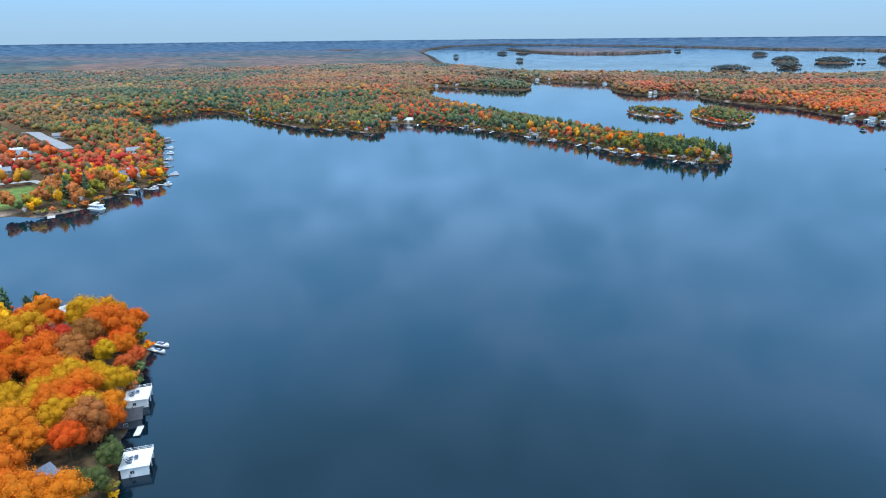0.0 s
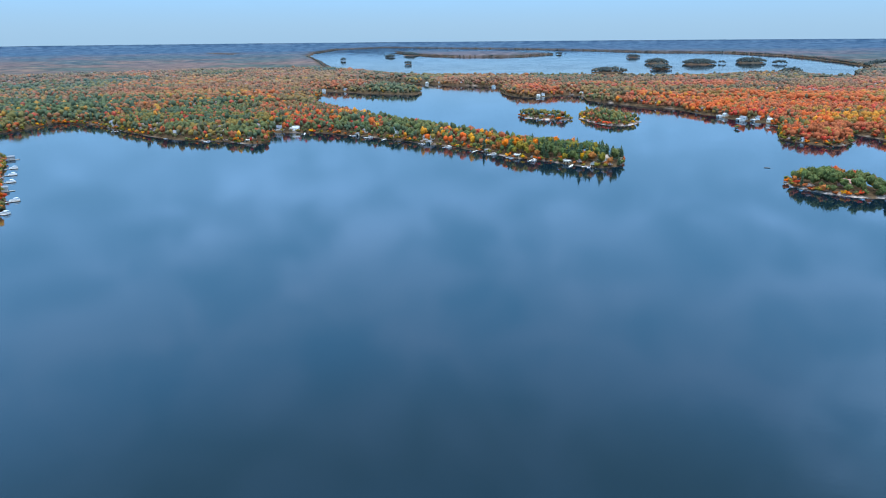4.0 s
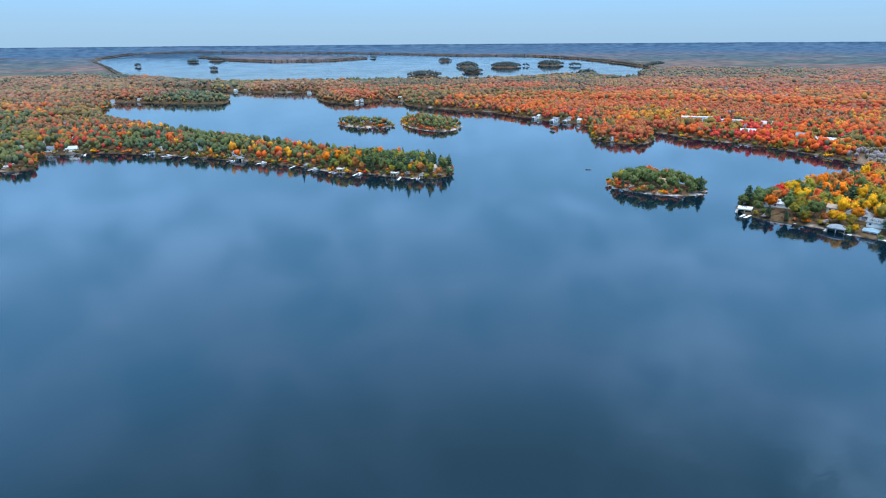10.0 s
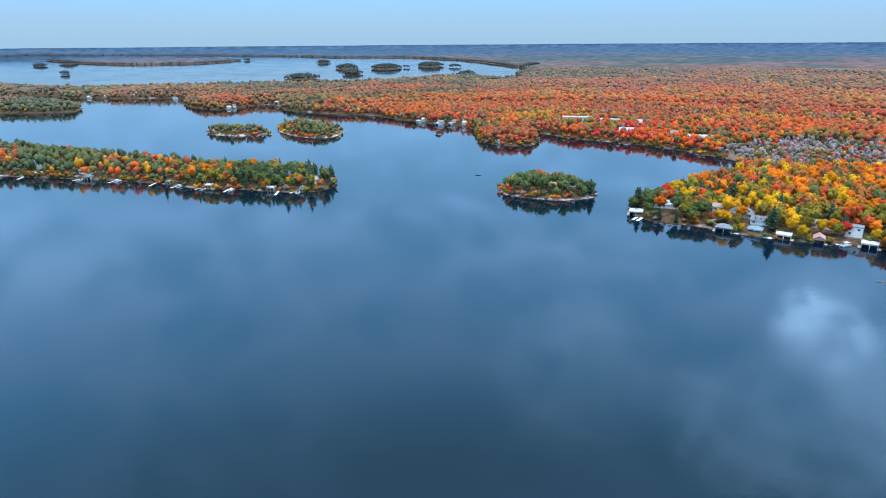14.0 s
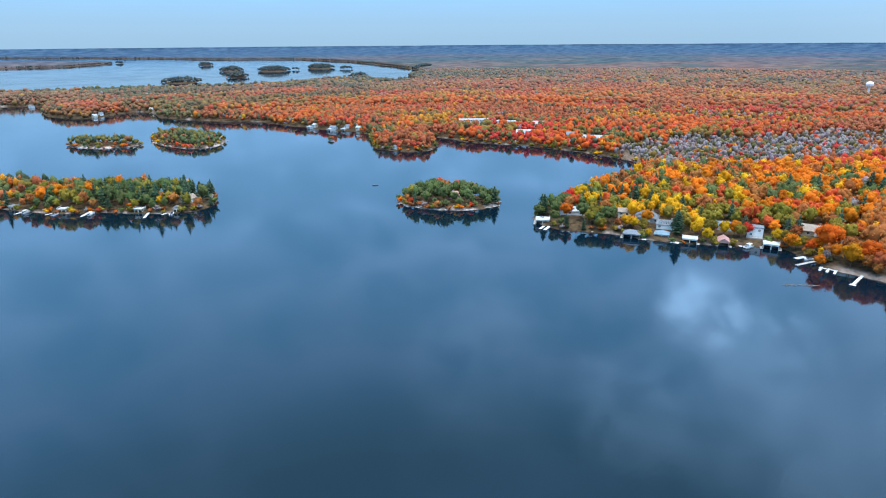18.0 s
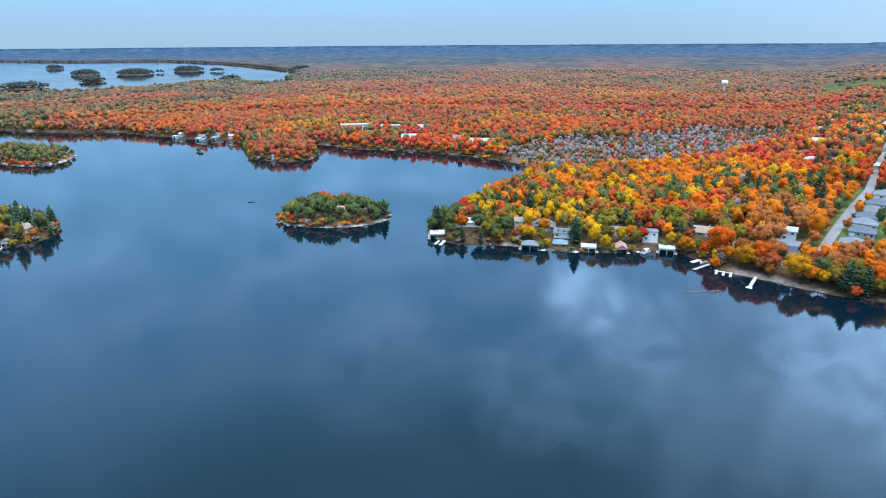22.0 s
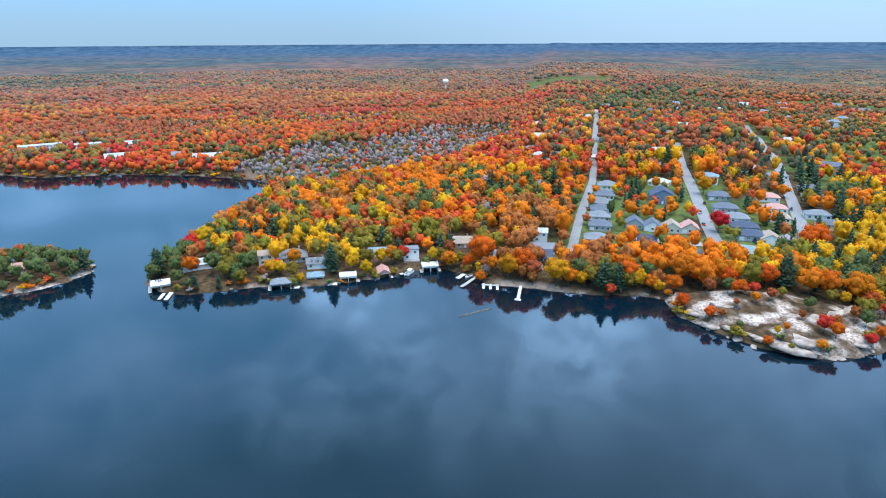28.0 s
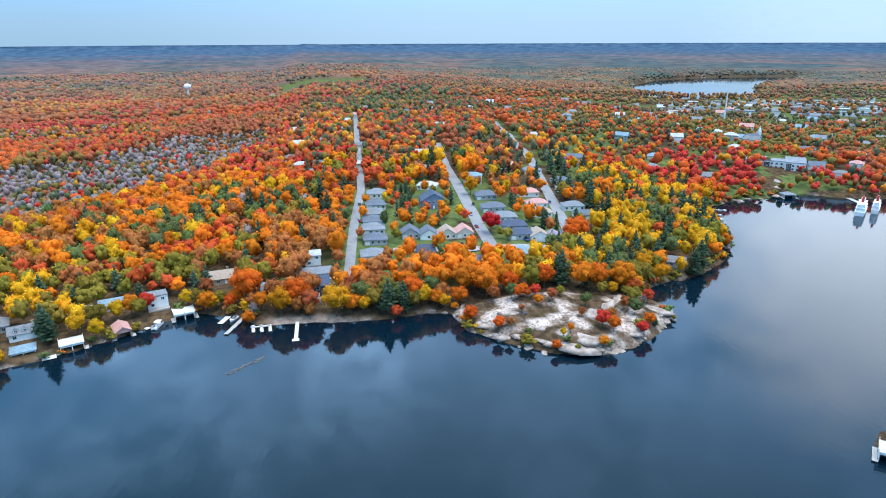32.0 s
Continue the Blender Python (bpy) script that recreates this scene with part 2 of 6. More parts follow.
# ---- the plan: shorelines, walked with the land on the left hand ----
WEST = [(-700, 200), (-420, 400), (-318, 429), (-292, 425), (-280, 432), (-265, 452), (-268, 478), (-256, 506), (-246, 538), (-258, 573), (-276, 609), (-306, 672), (-345, 771),
        (-380, 829), (-420, 880), (-485, 955), (-474, 991), (-443, 1005), (-428, 1050), (-425, 1088), (-405, 1094), (-357, 1072), (-332, 1038), (-295, 990), (-232, 913)]
PENINSULA = [(-182, 868), (-132, 848), (-98, 820), (-76, 823), (-80, 895), (-70, 913), (-26, 903), (30, 864), (73, 818), (135, 748), (161, 714), (182, 668), (215, 636),
             (243, 601), (261, 592), (280, 599), (295, 622), (284, 655), (260, 690), (215, 755), (168, 850), (105, 965), (40, 1080), (-20, 1250), (-30, 1400), (-15, 1530)]
NORTH = [(-20, 1618), (31, 1582), (79, 1532), (126, 1484), (197, 1457), (223, 1543), (190, 1630), (120, 1800), (60, 1990), (130, 2020), (214, 1923), (230, 1810), (262, 1805),
         (291, 1748), (337, 1708), (416, 1656), (433, 1609), (399, 1493), (385, 1390), (415, 1319), (457, 1331), (521, 1366), (534, 1331), (505, 1235), (519, 1180), (540, 1127)]
EAST = [(565, 1076), (589, 1050), (589, 992), (597, 938), (597, 892), (611, 857), (618, 838), (608, 800), (575, 762), (537, 710), (548, 662), (575, 652), (602, 667), (634, 705),
        (648, 728), (652, 700), (646, 657), (657, 630), (668, 600), (675, 569), (675, 534), (672, 494), (665, 452), (648, 425), (630, 418), (590, 408), (555, 404), (517, 402)]
POINT = [(483, 404), (444, 401), (415, 395), (403, 380), (402, 366), (408, 351), (418, 332), (420, 315), (425, 297), (433, 283), (441, 269), (451, 257), (458, 247), (455, 236),
         (447, 224), (437, 214), (436, 202), (435, 190), (432, 175), (431, 160), (432, 149), (433, 138), (430, 128), (421, 127), (413, 126), (403, 120), (396, 112), (387, 103)]
TOWN = [(381, 93), (377, 85), (378, 75), (380, 63), (387, 49), (394, 41), (401, 31), (407, 28), (414, 31), (424, 30), (437, 22), (442, 9), (442, 2), (448, -15), (458, -33),
        (469, -46), (482, -58), (498, -67), (509, -70), (534, -81), (554, -92), (573, -113), (584, -135), (587, -183), (590, -208), (568, -229), (561, -259), (540, -330), (480, -420)]
AWAY = [(520, -900), (600, -3000), (2000, -40000), (60000, -40000), (60000, 60000), (-60000, 60000), (-60000, -3000), (-2500, -700)]
NEAR = [(-60, 40), (-78, 95), (-91, 140), (-95, 150), (-101, 165), (-108, 188), (-115, 209), (-121, 228), (-133, 243), (-150, 250), (-163, 256), (-178, 262), (-205, 260),
        (-260, 235), (-330, 200), (-520, 170), (-900, -100), (-600, -500), (-70, -400)]
FAR_LAKE = [(-150, 4700), (-56, 3828), (16, 2720), (130, 2440), (250, 2110), (464, 2000), (652, 1930), (836, 1860), (1016, 1795), (1269, 1840), (1440, 1790), (1400, 1620),
            (1480, 1600), (1720, 1900), (1900, 2000), (2115, 2274), (2500, 3000), (2719, 3565), (2873, 4352), (2500, 4900), (2350, 5900), (2000, 7000), (751, 9371), (49, 7922), (-150, 5930)]
TOWN_LAKE = [(1780, -717), (1565, -600), (1400, -545), (1320, -600), (1300, -745), (1600, -960), (1720, -1130), (1990, -1480), (2060, -1250), (2032, -1106), (1967, -902)]
POND = [(-1060, 6290), (-739, 5877), (-794, 5400), (-1000, 5700)]
ISLES = [
    [(299, 1015), (303, 985), (322, 958), (345, 945), (366, 950), (370, 972), (358, 1005), (335, 1035), (310, 1036)],
    [(400, 1005), (385, 965), (380, 920), (388, 882), (402, 868), (425, 870), (453, 900), (460, 940), (445, 990), (418, 1014)],
    [(383, 502), (377, 484), (382, 465), (395, 447), (409, 436), (424, 434), (437, 443), (440, 462), (438, 488), (428, 507), (408, 513)],
    [(538, 803), (545, 799), (550, 806), (544, 811)],
    [(572, 5922), (640, 5000), (686, 4700), (851, 4249), (1217, 4176), (1620, 4583), (1500, 5200), (900, 6200)],
    [(305, 22), (301, 24), (295, 22), (288, 14), (284, 0), (290, -20), (316, -25), (314, 0), (309, 14)],
]
OVALS = [(385, 3180, 17, 40), (83, 3853, 15, 50), (407, 4465, 36, 80), (601, 4862, 55, 110), (1673, 4599, 22, 60), (985, 2190, 66, 45), (1518, 2846, 58, 60), (1260, 2339, 48, 36),
         (1642, 2698, 76, 66), (1763, 2706, 10, 25), (1943, 2766, 74, 66), (1967, 2590, 26, 32), (1531, 1962, 46, 36), (1817, 3700, 40, 40), (2154, 2271, 50, 45)]
HEADLAND = [(431, 140), (421, 125), (403, 118), (387, 101), (376, 85), (379, 62), (393, 40), (407, 26), (425, 30), (424, 62), (430, 90), (432, 118)]
MARSH = [(602, 428), (612, 396), (628, 362), (677, 328), (745, 288), (838, 252), (878, 225), (1000, 236), (985, 331), (846, 402), (800, 462), (700, 480), (668, 470), (650, 430)]
FIELD = [(1480, 215), (1800, 240), (1860, 20), (1560, 10)]
PARK_LAWN = [(-370, 500), (-345, 513), (-313, 482), (-304, 450), (-319, 436), (-370, 440)]
BEACH = [(442, 210), (442, 180), (434, 180), (434, 210)]
EYE = np.array((90.0, 110.0, 120.0))


def outline_distance(px, py, ring):
    """Metres to a closed outline, positive inside."""
    ring = np.asarray(ring, float)
    best, inside = np.full(px.shape, 1e12), np.zeros(px.shape, bool)
    for (ax, ay), (bx, by) in zip(ring, np.roll(ring, -1, 0)):
        dx, dy = bx - ax, by - ay
        k = np.clip(((px - ax) * dx + (py - ay) * dy) / (dx * dx + dy * dy + 1e-9), 0, 1)
        best = np.minimum(best, (px - ax - k * dx) ** 2 + (py - ay - k * dy) ** 2)
        if ay != by:
            inside ^= ((ay > py) != (by > py)) & (px < (bx - ax) * (py - ay) / (by - ay) + ax)
    return np.where(inside, 1, -1) * np.sqrt(best)


def value_noise(x, y, seed=0):
    """Smooth noise of about one unit, 0 to 1."""
    xi, yi = np.floor(x).astype(np.int64), np.floor(y).astype(np.int64)
    fx, fy = x - xi, y - yi
    fx, fy = fx * fx * (3 - 2 * fx), fy * fy * (3 - 2 * fy)

    def lattice(i, j):
        h = (i * 374761393 + j * 668265263 + seed * 974711) & 0xFFFFFFFF
        h = ((h ^ (h >> 13)) * 1274126177) & 0xFFFFFFFF
        return ((h ^ (h >> 16)) & 0xFFFF) / 65535.0

    return (lattice(xi, yi) * (1 - fx) + lattice(xi + 1, yi) * fx) * (1 - fy) + (lattice(xi, yi + 1) * (1 - fx) + lattice(xi + 1, yi + 1) * fx) * fy


def fractal(x, y, seed=0):
    return value_noise(x, y, seed) * 0.55 + value_noise(x * 2.1, y * 2.1, seed + 1) * 0.3 + value_noise(x * 4.3, y * 4.3, seed + 2) * 0.15


MAIN = WEST + PENINSULA + NORTH + EAST + POINT + TOWN + AWAY


def shore_distance(x, y):
    """Metres inland from the nearest water, negative over water."""
    x, y = np.asarray(x, float), np.asarray(y, float)
    d = outline_distance(x, y, MAIN)
    for hole in (FAR_LAKE, TOWN_LAKE, POND):
        d = np.minimum(d, -outline_distance(x, y, hole))
    for ring in (NEAR, *ISLES):
        d = np.maximum(d, outline_distance(x, y, ring))
    for cx, cy, rx, ry in OVALS:
        d = np.maximum(d, (1 - np.hypot((x - cx) / rx, (y - cy) / ry)) * min(rx, ry))
    far = np.clip(np.hypot(x - EYE[0], y - EYE[1]) / 600, 0.6, 8)
    return d + (fractal(x / 9 / far, y / 9 / far, 5) - 0.5) * 6 * far * np.clip(1 - np.abs(d) / (30 * far), 0, 1)


def height_at(x, y, d=None):
    """The ground's height."""
    x, y = np.asarray(x, float), np.asarray(y, float)
    d = shore_distance(x, y) if d is None else d
    inland = np.clip(d, 0, None)
    east = np.clip((x - 400) / 60, 0, 1) * np.clip((270 - y) / 110, 0, 1)
    east = east * (0.25 + 0.75 * np.clip(np.maximum((y + 420) / 300, (680 - x) / 100), 0, 1))
    hill = 5 + 9 * east + np.clip((x - 520) * 0.05, 0, 13) * east
    z = 1.1 * (1 - np.exp(-inland / 2.0)) + (hill - 1.1) * (1 - np.exp(-inland / (26 + 20 * east)))
    z = z + (fractal(x / 70, y / 70, 9) - 0.5) * 6 * np.clip(inland / 60, 0, 1)
    head = np.clip(outline_distance(x, y, HEADLAND) / 6, 0, 1)
    z = z + head * (1.2 + 2.2 * fractal(x / 14, y / 14, 21) + 1.0 * np.abs(fractal(x / 5, y / 5, 23) - 0.5))
    marsh = np.clip(outline_distance(x, y, MARSH) / 40 + 0.5, 0, 1)
    z = z * (1 - marsh) + np.minimum(z, 2.0) * marsh
    return np.where(d > 0, z, np.maximum(-4.0, d * 0.35 - 0.15))


def fold(x, y, z):
    """Draws the far country in towards the flyer, along the line of sight, so that the horizon lies within five kilometres. Gives the place and the scale there."""
    r = np.hypot(x - EYE[0], y - EYE[1])
    s = np.where(r > 2500, (2500 + 2350 * (1 - np.exp(-(r - 2500) / 2350))) / np.maximum(r, 1), 1.0)
    return EYE[0] + (x - EYE[0]) * s, EYE[1] + (y - EYE[1]) * s, EYE[2] + (z - EYE[2]) * s, s


def mesh_of(name, verts, faces, material_, colours=None, attribute="leaf", smooth=False):
    """A mesh from arrays of corners and of faces with the same number of sides."""
    me = bpy.data.meshes.new(name)
    verts, faces = np.asarray(verts, np.float32), np.asarray(faces, np.int32)
    sides = faces.shape[1]
    me.vertices.add(len(verts))
    me.vertices.foreach_set("co", verts.ravel())
    me.loops.add(faces.size)
    me.loops.foreach_set("vertex_index", faces.ravel())
    me.polygons.add(len(faces))
    me.polygons.foreach_set("loop_start", np.arange(0, faces.size, sides, dtype=np.int32))
    if smooth:
        me.polygons.foreach_set("use_smooth", np.ones(len(faces), bool))
    me.update(calc_edges=True)
    if colours is not None:
        layer = me.attributes.new(attribute, "FLOAT_COLOR", "POINT")
        layer.data.foreach_set("color", np.asarray(colours, np.float32).ravel())
    me.materials.append(material_)
    return me


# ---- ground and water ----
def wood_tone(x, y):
    """The mean colour of the far canopy: rust over the eastern hills, olive elsewhere, blue haze painted in towards the
    horizon.
    """
    r = np.hypot(x - EYE[0], y - EYE[1])[:, None]
    east = (np.clip((x - 450) / 250, 0, 1) * np.clip((1900 - y) / 500, 0, 1) * np.clip((y + 500) / 600, 0.25, 1))[:, None]
    tone = np.array((0.13, 0.14, 0.085)) * (1 - east) + np.array((0.31, 0.15, 0.09)) * east
    patch_ = (fractal(x / 210, y / 210, 99) * 0.6 + fractal(x / 700, y / 700, 96) * 0.4)[:, None]
    rust, dark = np.clip((patch_ - 0.52) * 14, 0, 1) * 0.8, np.clip((0.47 - patch_) * 14, 0, 1) * 0.75
    tone = tone * (1 - rust) + np.array((0.34, 0.16, 0.085)) * rust
    tone = tone * (1 - dark) + np.array((0.085, 0.12, 0.085)) * dark
    gold = np.clip((fractal(x / 130, y / 130, 95)[:, None] - 0.66) * 14, 0, 1) * 0.6
    tone = tone * (1 - gold) + np.array((0.40, 0.25, 0.10)) * gold
    wide_ = fractal(x / 620, y / 620, 93)[:, None] * 0.5 + fractal(x / 230, y / 230, 94)[:, None] * 0.5
    wide_ = np.clip((wide_ - 0.5) * 8, -1, 1) * np.clip((r - 1400) / 1500, 0, 1)
    tone = tone * (1 - np.abs(wide_) * 0.8) + np.where(wide_ > 0, (0.27, 0.155, 0.115), (0.075, 0.115, 0.105)) * np.abs(wide_) * 0.8
    # spruce: share of blue haze put into the colour, growing with distance
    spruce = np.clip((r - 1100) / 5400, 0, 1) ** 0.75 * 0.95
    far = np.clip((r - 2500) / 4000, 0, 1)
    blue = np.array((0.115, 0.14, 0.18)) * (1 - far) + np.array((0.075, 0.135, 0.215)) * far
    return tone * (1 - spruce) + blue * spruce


rings = np.concatenate([np.linspace(12, 200, 20, endpoint=False), 200 * np.exp(np.linspace(0, math.log(4.5), 210, endpoint=False)), 900 * np.exp(np.linspace(0, math.log(20000 / 900), 130))])
turn = np.concatenate([np.linspace(radians(-62), radians(138), 599, endpoint=False), np.linspace(radians(138), radians(298), 81, endpoint=False)])
ANGLES = len(turn)
gr, ga = np.meshgrid(rings, turn, indexing="ij")
gx, gy = EYE[0] + gr.ravel() * np.cos(ga.ravel()), EYE[1] + gr.ravel() * np.sin(ga.ravel())
gd = shore_distance(gx, gy)
gz = height_at(gx, gy, gd)
far_canopy = np.clip((np.hypot(gx - EYE[0], gy - EYE[1]) - 960) / 260, 0, 1) * np.clip((gd - 10) / 35, 0, 1) * (outline_distance(gx, gy, FIELD) < 0) * ~((gx > 700) & (gx < 1420) & (gy < -120))
gz = gz + far_canopy * (7 + 5 * fractal(gx / 60, gy / 60, 31))
gz = gz + np.clip(gd / 500, 0, 1) * np.clip((np.hypot(gx, gy) - 2500) / 3000, 0, 1) * 14 * (fractal(gx / 1500, gy / 1500, 41) - 0.4)
cover = np.zeros((len(gx), 4))
shore_rock = np.clip(1.2 - np.abs(gd - 0.5) / 1.8, 0, 1) * np.clip((fractal(gx / 12, gy / 12, 51) - 0.5) * 8, 0, 1)
head = outline_distance(gx, gy, HEADLAND)
rim = np.max([outline_distance(gx, gy, ring) for ring in ISLES[:3]], axis=0)
shore_rock = np.maximum(shore_rock * 0.5, np.clip((rim + 5) / 3, 0, 1) * np.clip((5.5 - rim) / 2, 0, 1) * np.clip((fractal(gx / 7, gy / 7, 57) - 0.36) * 8, 0, 1))
cover[:, 0] = np.maximum(shore_rock, np.clip(head / 4, 0, 1) * np.clip((fractal(gx / 4, gy / 8, 53) - 0.43) * 7, 0, 1))
cover[:, 1] = np.clip(outline_distance(gx, gy, PARK_LAWN) / 5, 0, 1)
cover[:, 1] = np.maximum(cover[:, 1], 0.6 * (outline_distance(gx, gy, FIELD) > 0))
town_block = (gx > 462) & (gx < 620) & (gy > 25) & (gy < 200)
town_grass = np.clip((gx - 440) / 25, 0, 1) * np.clip(((gx < 640) | (gy < 60)) * (gx < 1400) * (190 - gy) / 20, 0, 1) * (fractal(gx / 30, gy / 30, 55) > np.where(town_block, 0.3, 0.5))
cover[:, 1] = np.maximum(cover[:, 1], town_grass * 0.7)
cover[:, 2] = np.maximum(np.clip(outline_distance(gx, gy, BEACH) / 2 + 1, 0, 1), ((gx < -275) & (gy < 445)) * np.clip(1 - np.abs(gd - 2) / 5, 0, 1)) * np.clip((5 - gd) / 2, 0, 1)
cover[:, 2] = np.maximum(cover[:, 2], 0.5 * np.clip(outline_distance(gx, gy, MARSH) / 10, 0, 1))
cover[:, 3] = far_canopy
i, j = np.meshgrid(np.arange(len(rings) - 1), np.arange(ANGLES), indexing="ij")
i, j = i.ravel(), j.ravel()
quads = np.stack([i * ANGLES + j, (i + 1) * ANGLES + j, (i + 1) * ANGLES + (j + 1) % ANGLES, i * ANGLES + (j + 1) % ANGLES], 1)
fx, fy, fz, _ = fold(gx, gy, gz)
ground = new("ground", mesh_of("ground", np.stack([fx, fy, fz], 1), quads, GROUND, cover, "cover", smooth=True))
# canopy colours, with the distance haze already in them
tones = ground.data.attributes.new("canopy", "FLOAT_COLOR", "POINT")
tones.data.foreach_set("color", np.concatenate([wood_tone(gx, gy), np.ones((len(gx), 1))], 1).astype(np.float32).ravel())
tagged(ground, "wooded lake country with granite shores in autumn", "ground", kind="structure")

keep = np.concatenate([[0, 20, 110, 200], np.arange(228, len(rings))])
wr, wa = np.meshgrid(rings[keep], turn[::2], indexing="ij")
wx, wy = EYE[0] + wr.ravel() * np.cos(wa.ravel()), EYE[1] + wr.ravel() * np.sin(wa.ravel())
half = ANGLES // 2
i, j = np.meshgrid(np.arange(len(keep) - 1), np.arange(half), indexing="ij")
i, j = i.ravel(), j.ravel()
quads = np.stack([i * half + j, (i + 1) * half + j, (i + 1) * half + (j + 1) % half, i * half + (j + 1) % half], 1)
fx, fy, fz, _ = fold(wx, wy, np.zeros(len(wx)))
wverts = np.concatenate([np.stack([fx, fy, fz], 1), [[EYE[0], EYE[1], 0]]])
water_mesh = mesh_of("water", wverts, quads, WATER, smooth=True)
water = tagged(new("water", water_mesh), "calm dark blue lake water mirroring the clouded sky", "lake", kind="structure")
wbm = bmesh.new()
wbm.from_mesh(water_mesh)
wbm.verts.ensure_lookup_table()
for k in range(half):
    wbm.faces.new((wbm.verts[len(wx)], wbm.verts[k], wbm.verts[(k + 1) % half]))
wbm.to_mesh(water_mesh)
wbm.free()

# ---- trees ----
ORANGE, YELLOW, RED, RUST, OLIVE, GREEN, PINE, BARE = range(8)
HUES = np.array([(0.80, 0.195, 0.015), (0.80, 0.385, 0.015), (0.68, 0.095, 0.035), (0.50, 0.165, 0.05), (0.30, 0.225, 0.035), (0.145, 0.175, 0.058), (0.10, 0.14, 0.075), (0.38, 0.315, 0.295)])
rng = np.random.default_rng(7)


def directions(n, r):
    v = r.normal(size=(n, 3))
    return v / np.linalg.norm(v, axis=1, keepdims=True)


def leaf_quads(at, out, size, r):
    """Small leaf sprays at the places, facing about outwards. Gives corners and triangles."""
    n = len(at)
    tilt = out + r.normal(scale=0.45, size=(n, 3))
    tilt /= np.linalg.norm(tilt, axis=1, keepdims=True)
    a = np.cross(tilt, directions(n, r))
    a /= np.linalg.norm(a, axis=1, keepdims=True)
    c = np.cross(tilt, a)
    s = (size * r.uniform(0.6, 1.35, n))[:, None]
    verts = np.stack([at - a * s, at - c * s * 0.7 + tilt * s * 0.15, at + a * s, at + c * s * 0.7 - tilt * s * 0.15], 1).reshape(-1, 3)
    k = np.arange(n)[:, None] * 4
    return verts, np.concatenate([k + (0, 1, 2), k + (0, 2, 3)], 0), np.repeat(r.uniform(0.80, 1.18, n), 4)


def lump(centre, radii, rows=3, sides=6):
    """A rough closed ball."""
    verts = [(0, 0, -1)]
    for i in range(1, rows + 1):
        p = -math.pi / 2 + math.pi * i / (rows + 1)
        verts += [(math.cos(p) * math.cos(2 * math.pi * (k + i / 2) / sides), math.cos(p) * math.sin(2 * math.pi * (k + i / 2) / sides), math.sin(p)) for k in range(sides)]
    verts.append((0, 0, 1))
    faces = [(0, 1 + (k + 1) % sides, 1 + k) for k in range(sides)]
    for i in range(rows - 1):
        b = 1 + i * sides
        for k in range(sides):
            m = (k + 1) % sides
            faces += [(b + k, b + m, b + sides + k), (b + m, b + sides + m, b + sides + k)]
    top, b = len(verts) - 1, 1 + (rows - 1) * sides
    faces += [(b + k, b + (k + 1) % sides, top) for k in range(sides)]
    return np.array(verts) * radii + centre, np.array(faces)


def join(pieces):
    """Joins (corners, triangles, shades)."""
    verts, faces, shades, n = [], [], [], 0
    for v, f, s in pieces:
        verts.append(v)
        faces.append(np.asarray(f) + n)
        shades.append(np.broadcast_to(s, (len(v),)))
        n += len(v)
    return np.concatenate(verts), np.concatenate(faces), np.concatenate(shades)


def rough_lump(r, centre, radii, rows, sides, rough=0.12):
    """A ball with an uneven skin."""
    v, f = lump(np.zeros(3), np.ones(3), rows, sides)
    return v * r.uniform(1 - rough, 1 + rough, (len(v), 1)) * radii + centre, f


def broadleaf(r, leaves, size, rows=3, sides=6, slim=1.0, lobes=7, core=0.8, rough=0.12):
    """A crown one unit high (from z 0.2 to 1): a broad dome with lobes on it, clad with leaf sprays."""
    spots = [(np.array((0, 0, 0.58)), np.array((0.34 * slim, 0.34 * slim, 0.38)))]
    for k in range(lobes):
        a = 2.4 * k + r.uniform(-0.5, 0.5)
        up = -0.25 + 1.2 * (k + r.uniform(0.1, 0.9)) / max(1, lobes)
        out = math.sqrt(max(0.05, 1 - min(0.95, up) ** 2))
        q = r.uniform(0.13, 0.19) * (1.25 if lobes < 4 else 1.0)
        spots.append((np.array((0.27 * slim * out * math.cos(a), 0.27 * slim * out * math.sin(a), 0.58 + 0.27 * up)), np.array((q * slim, q * slim, q))))
    pieces, areas = [], np.array([b[0] * b[2] for _, b in spots])
    for n, (c, b), count in zip(range(99), spots, (leaves * areas / areas.sum()).astype(int)):
        # core coloured darker than the sprays, as shade inside the crown
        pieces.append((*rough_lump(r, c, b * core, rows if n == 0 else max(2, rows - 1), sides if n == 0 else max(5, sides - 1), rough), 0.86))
        if not count:
            continue
        d = directions(count * 2, r)
        d = d[d[:, 2] > -0.5][:count]
        at = c + d * b * r.uniform(0.9 * core, 1.12, (len(d), 1))
        free = np.ones(len(at), bool)
        for c2, b2 in spots:
            free &= (((at - c2) / (b2 * core)) ** 2).sum(1) > 0.85
        way = (d / b)[free]
        pieces.append(leaf_quads(at[free], way / np.linalg.norm(way, axis=1, keepdims=True), size, r))
    return join(pieces)


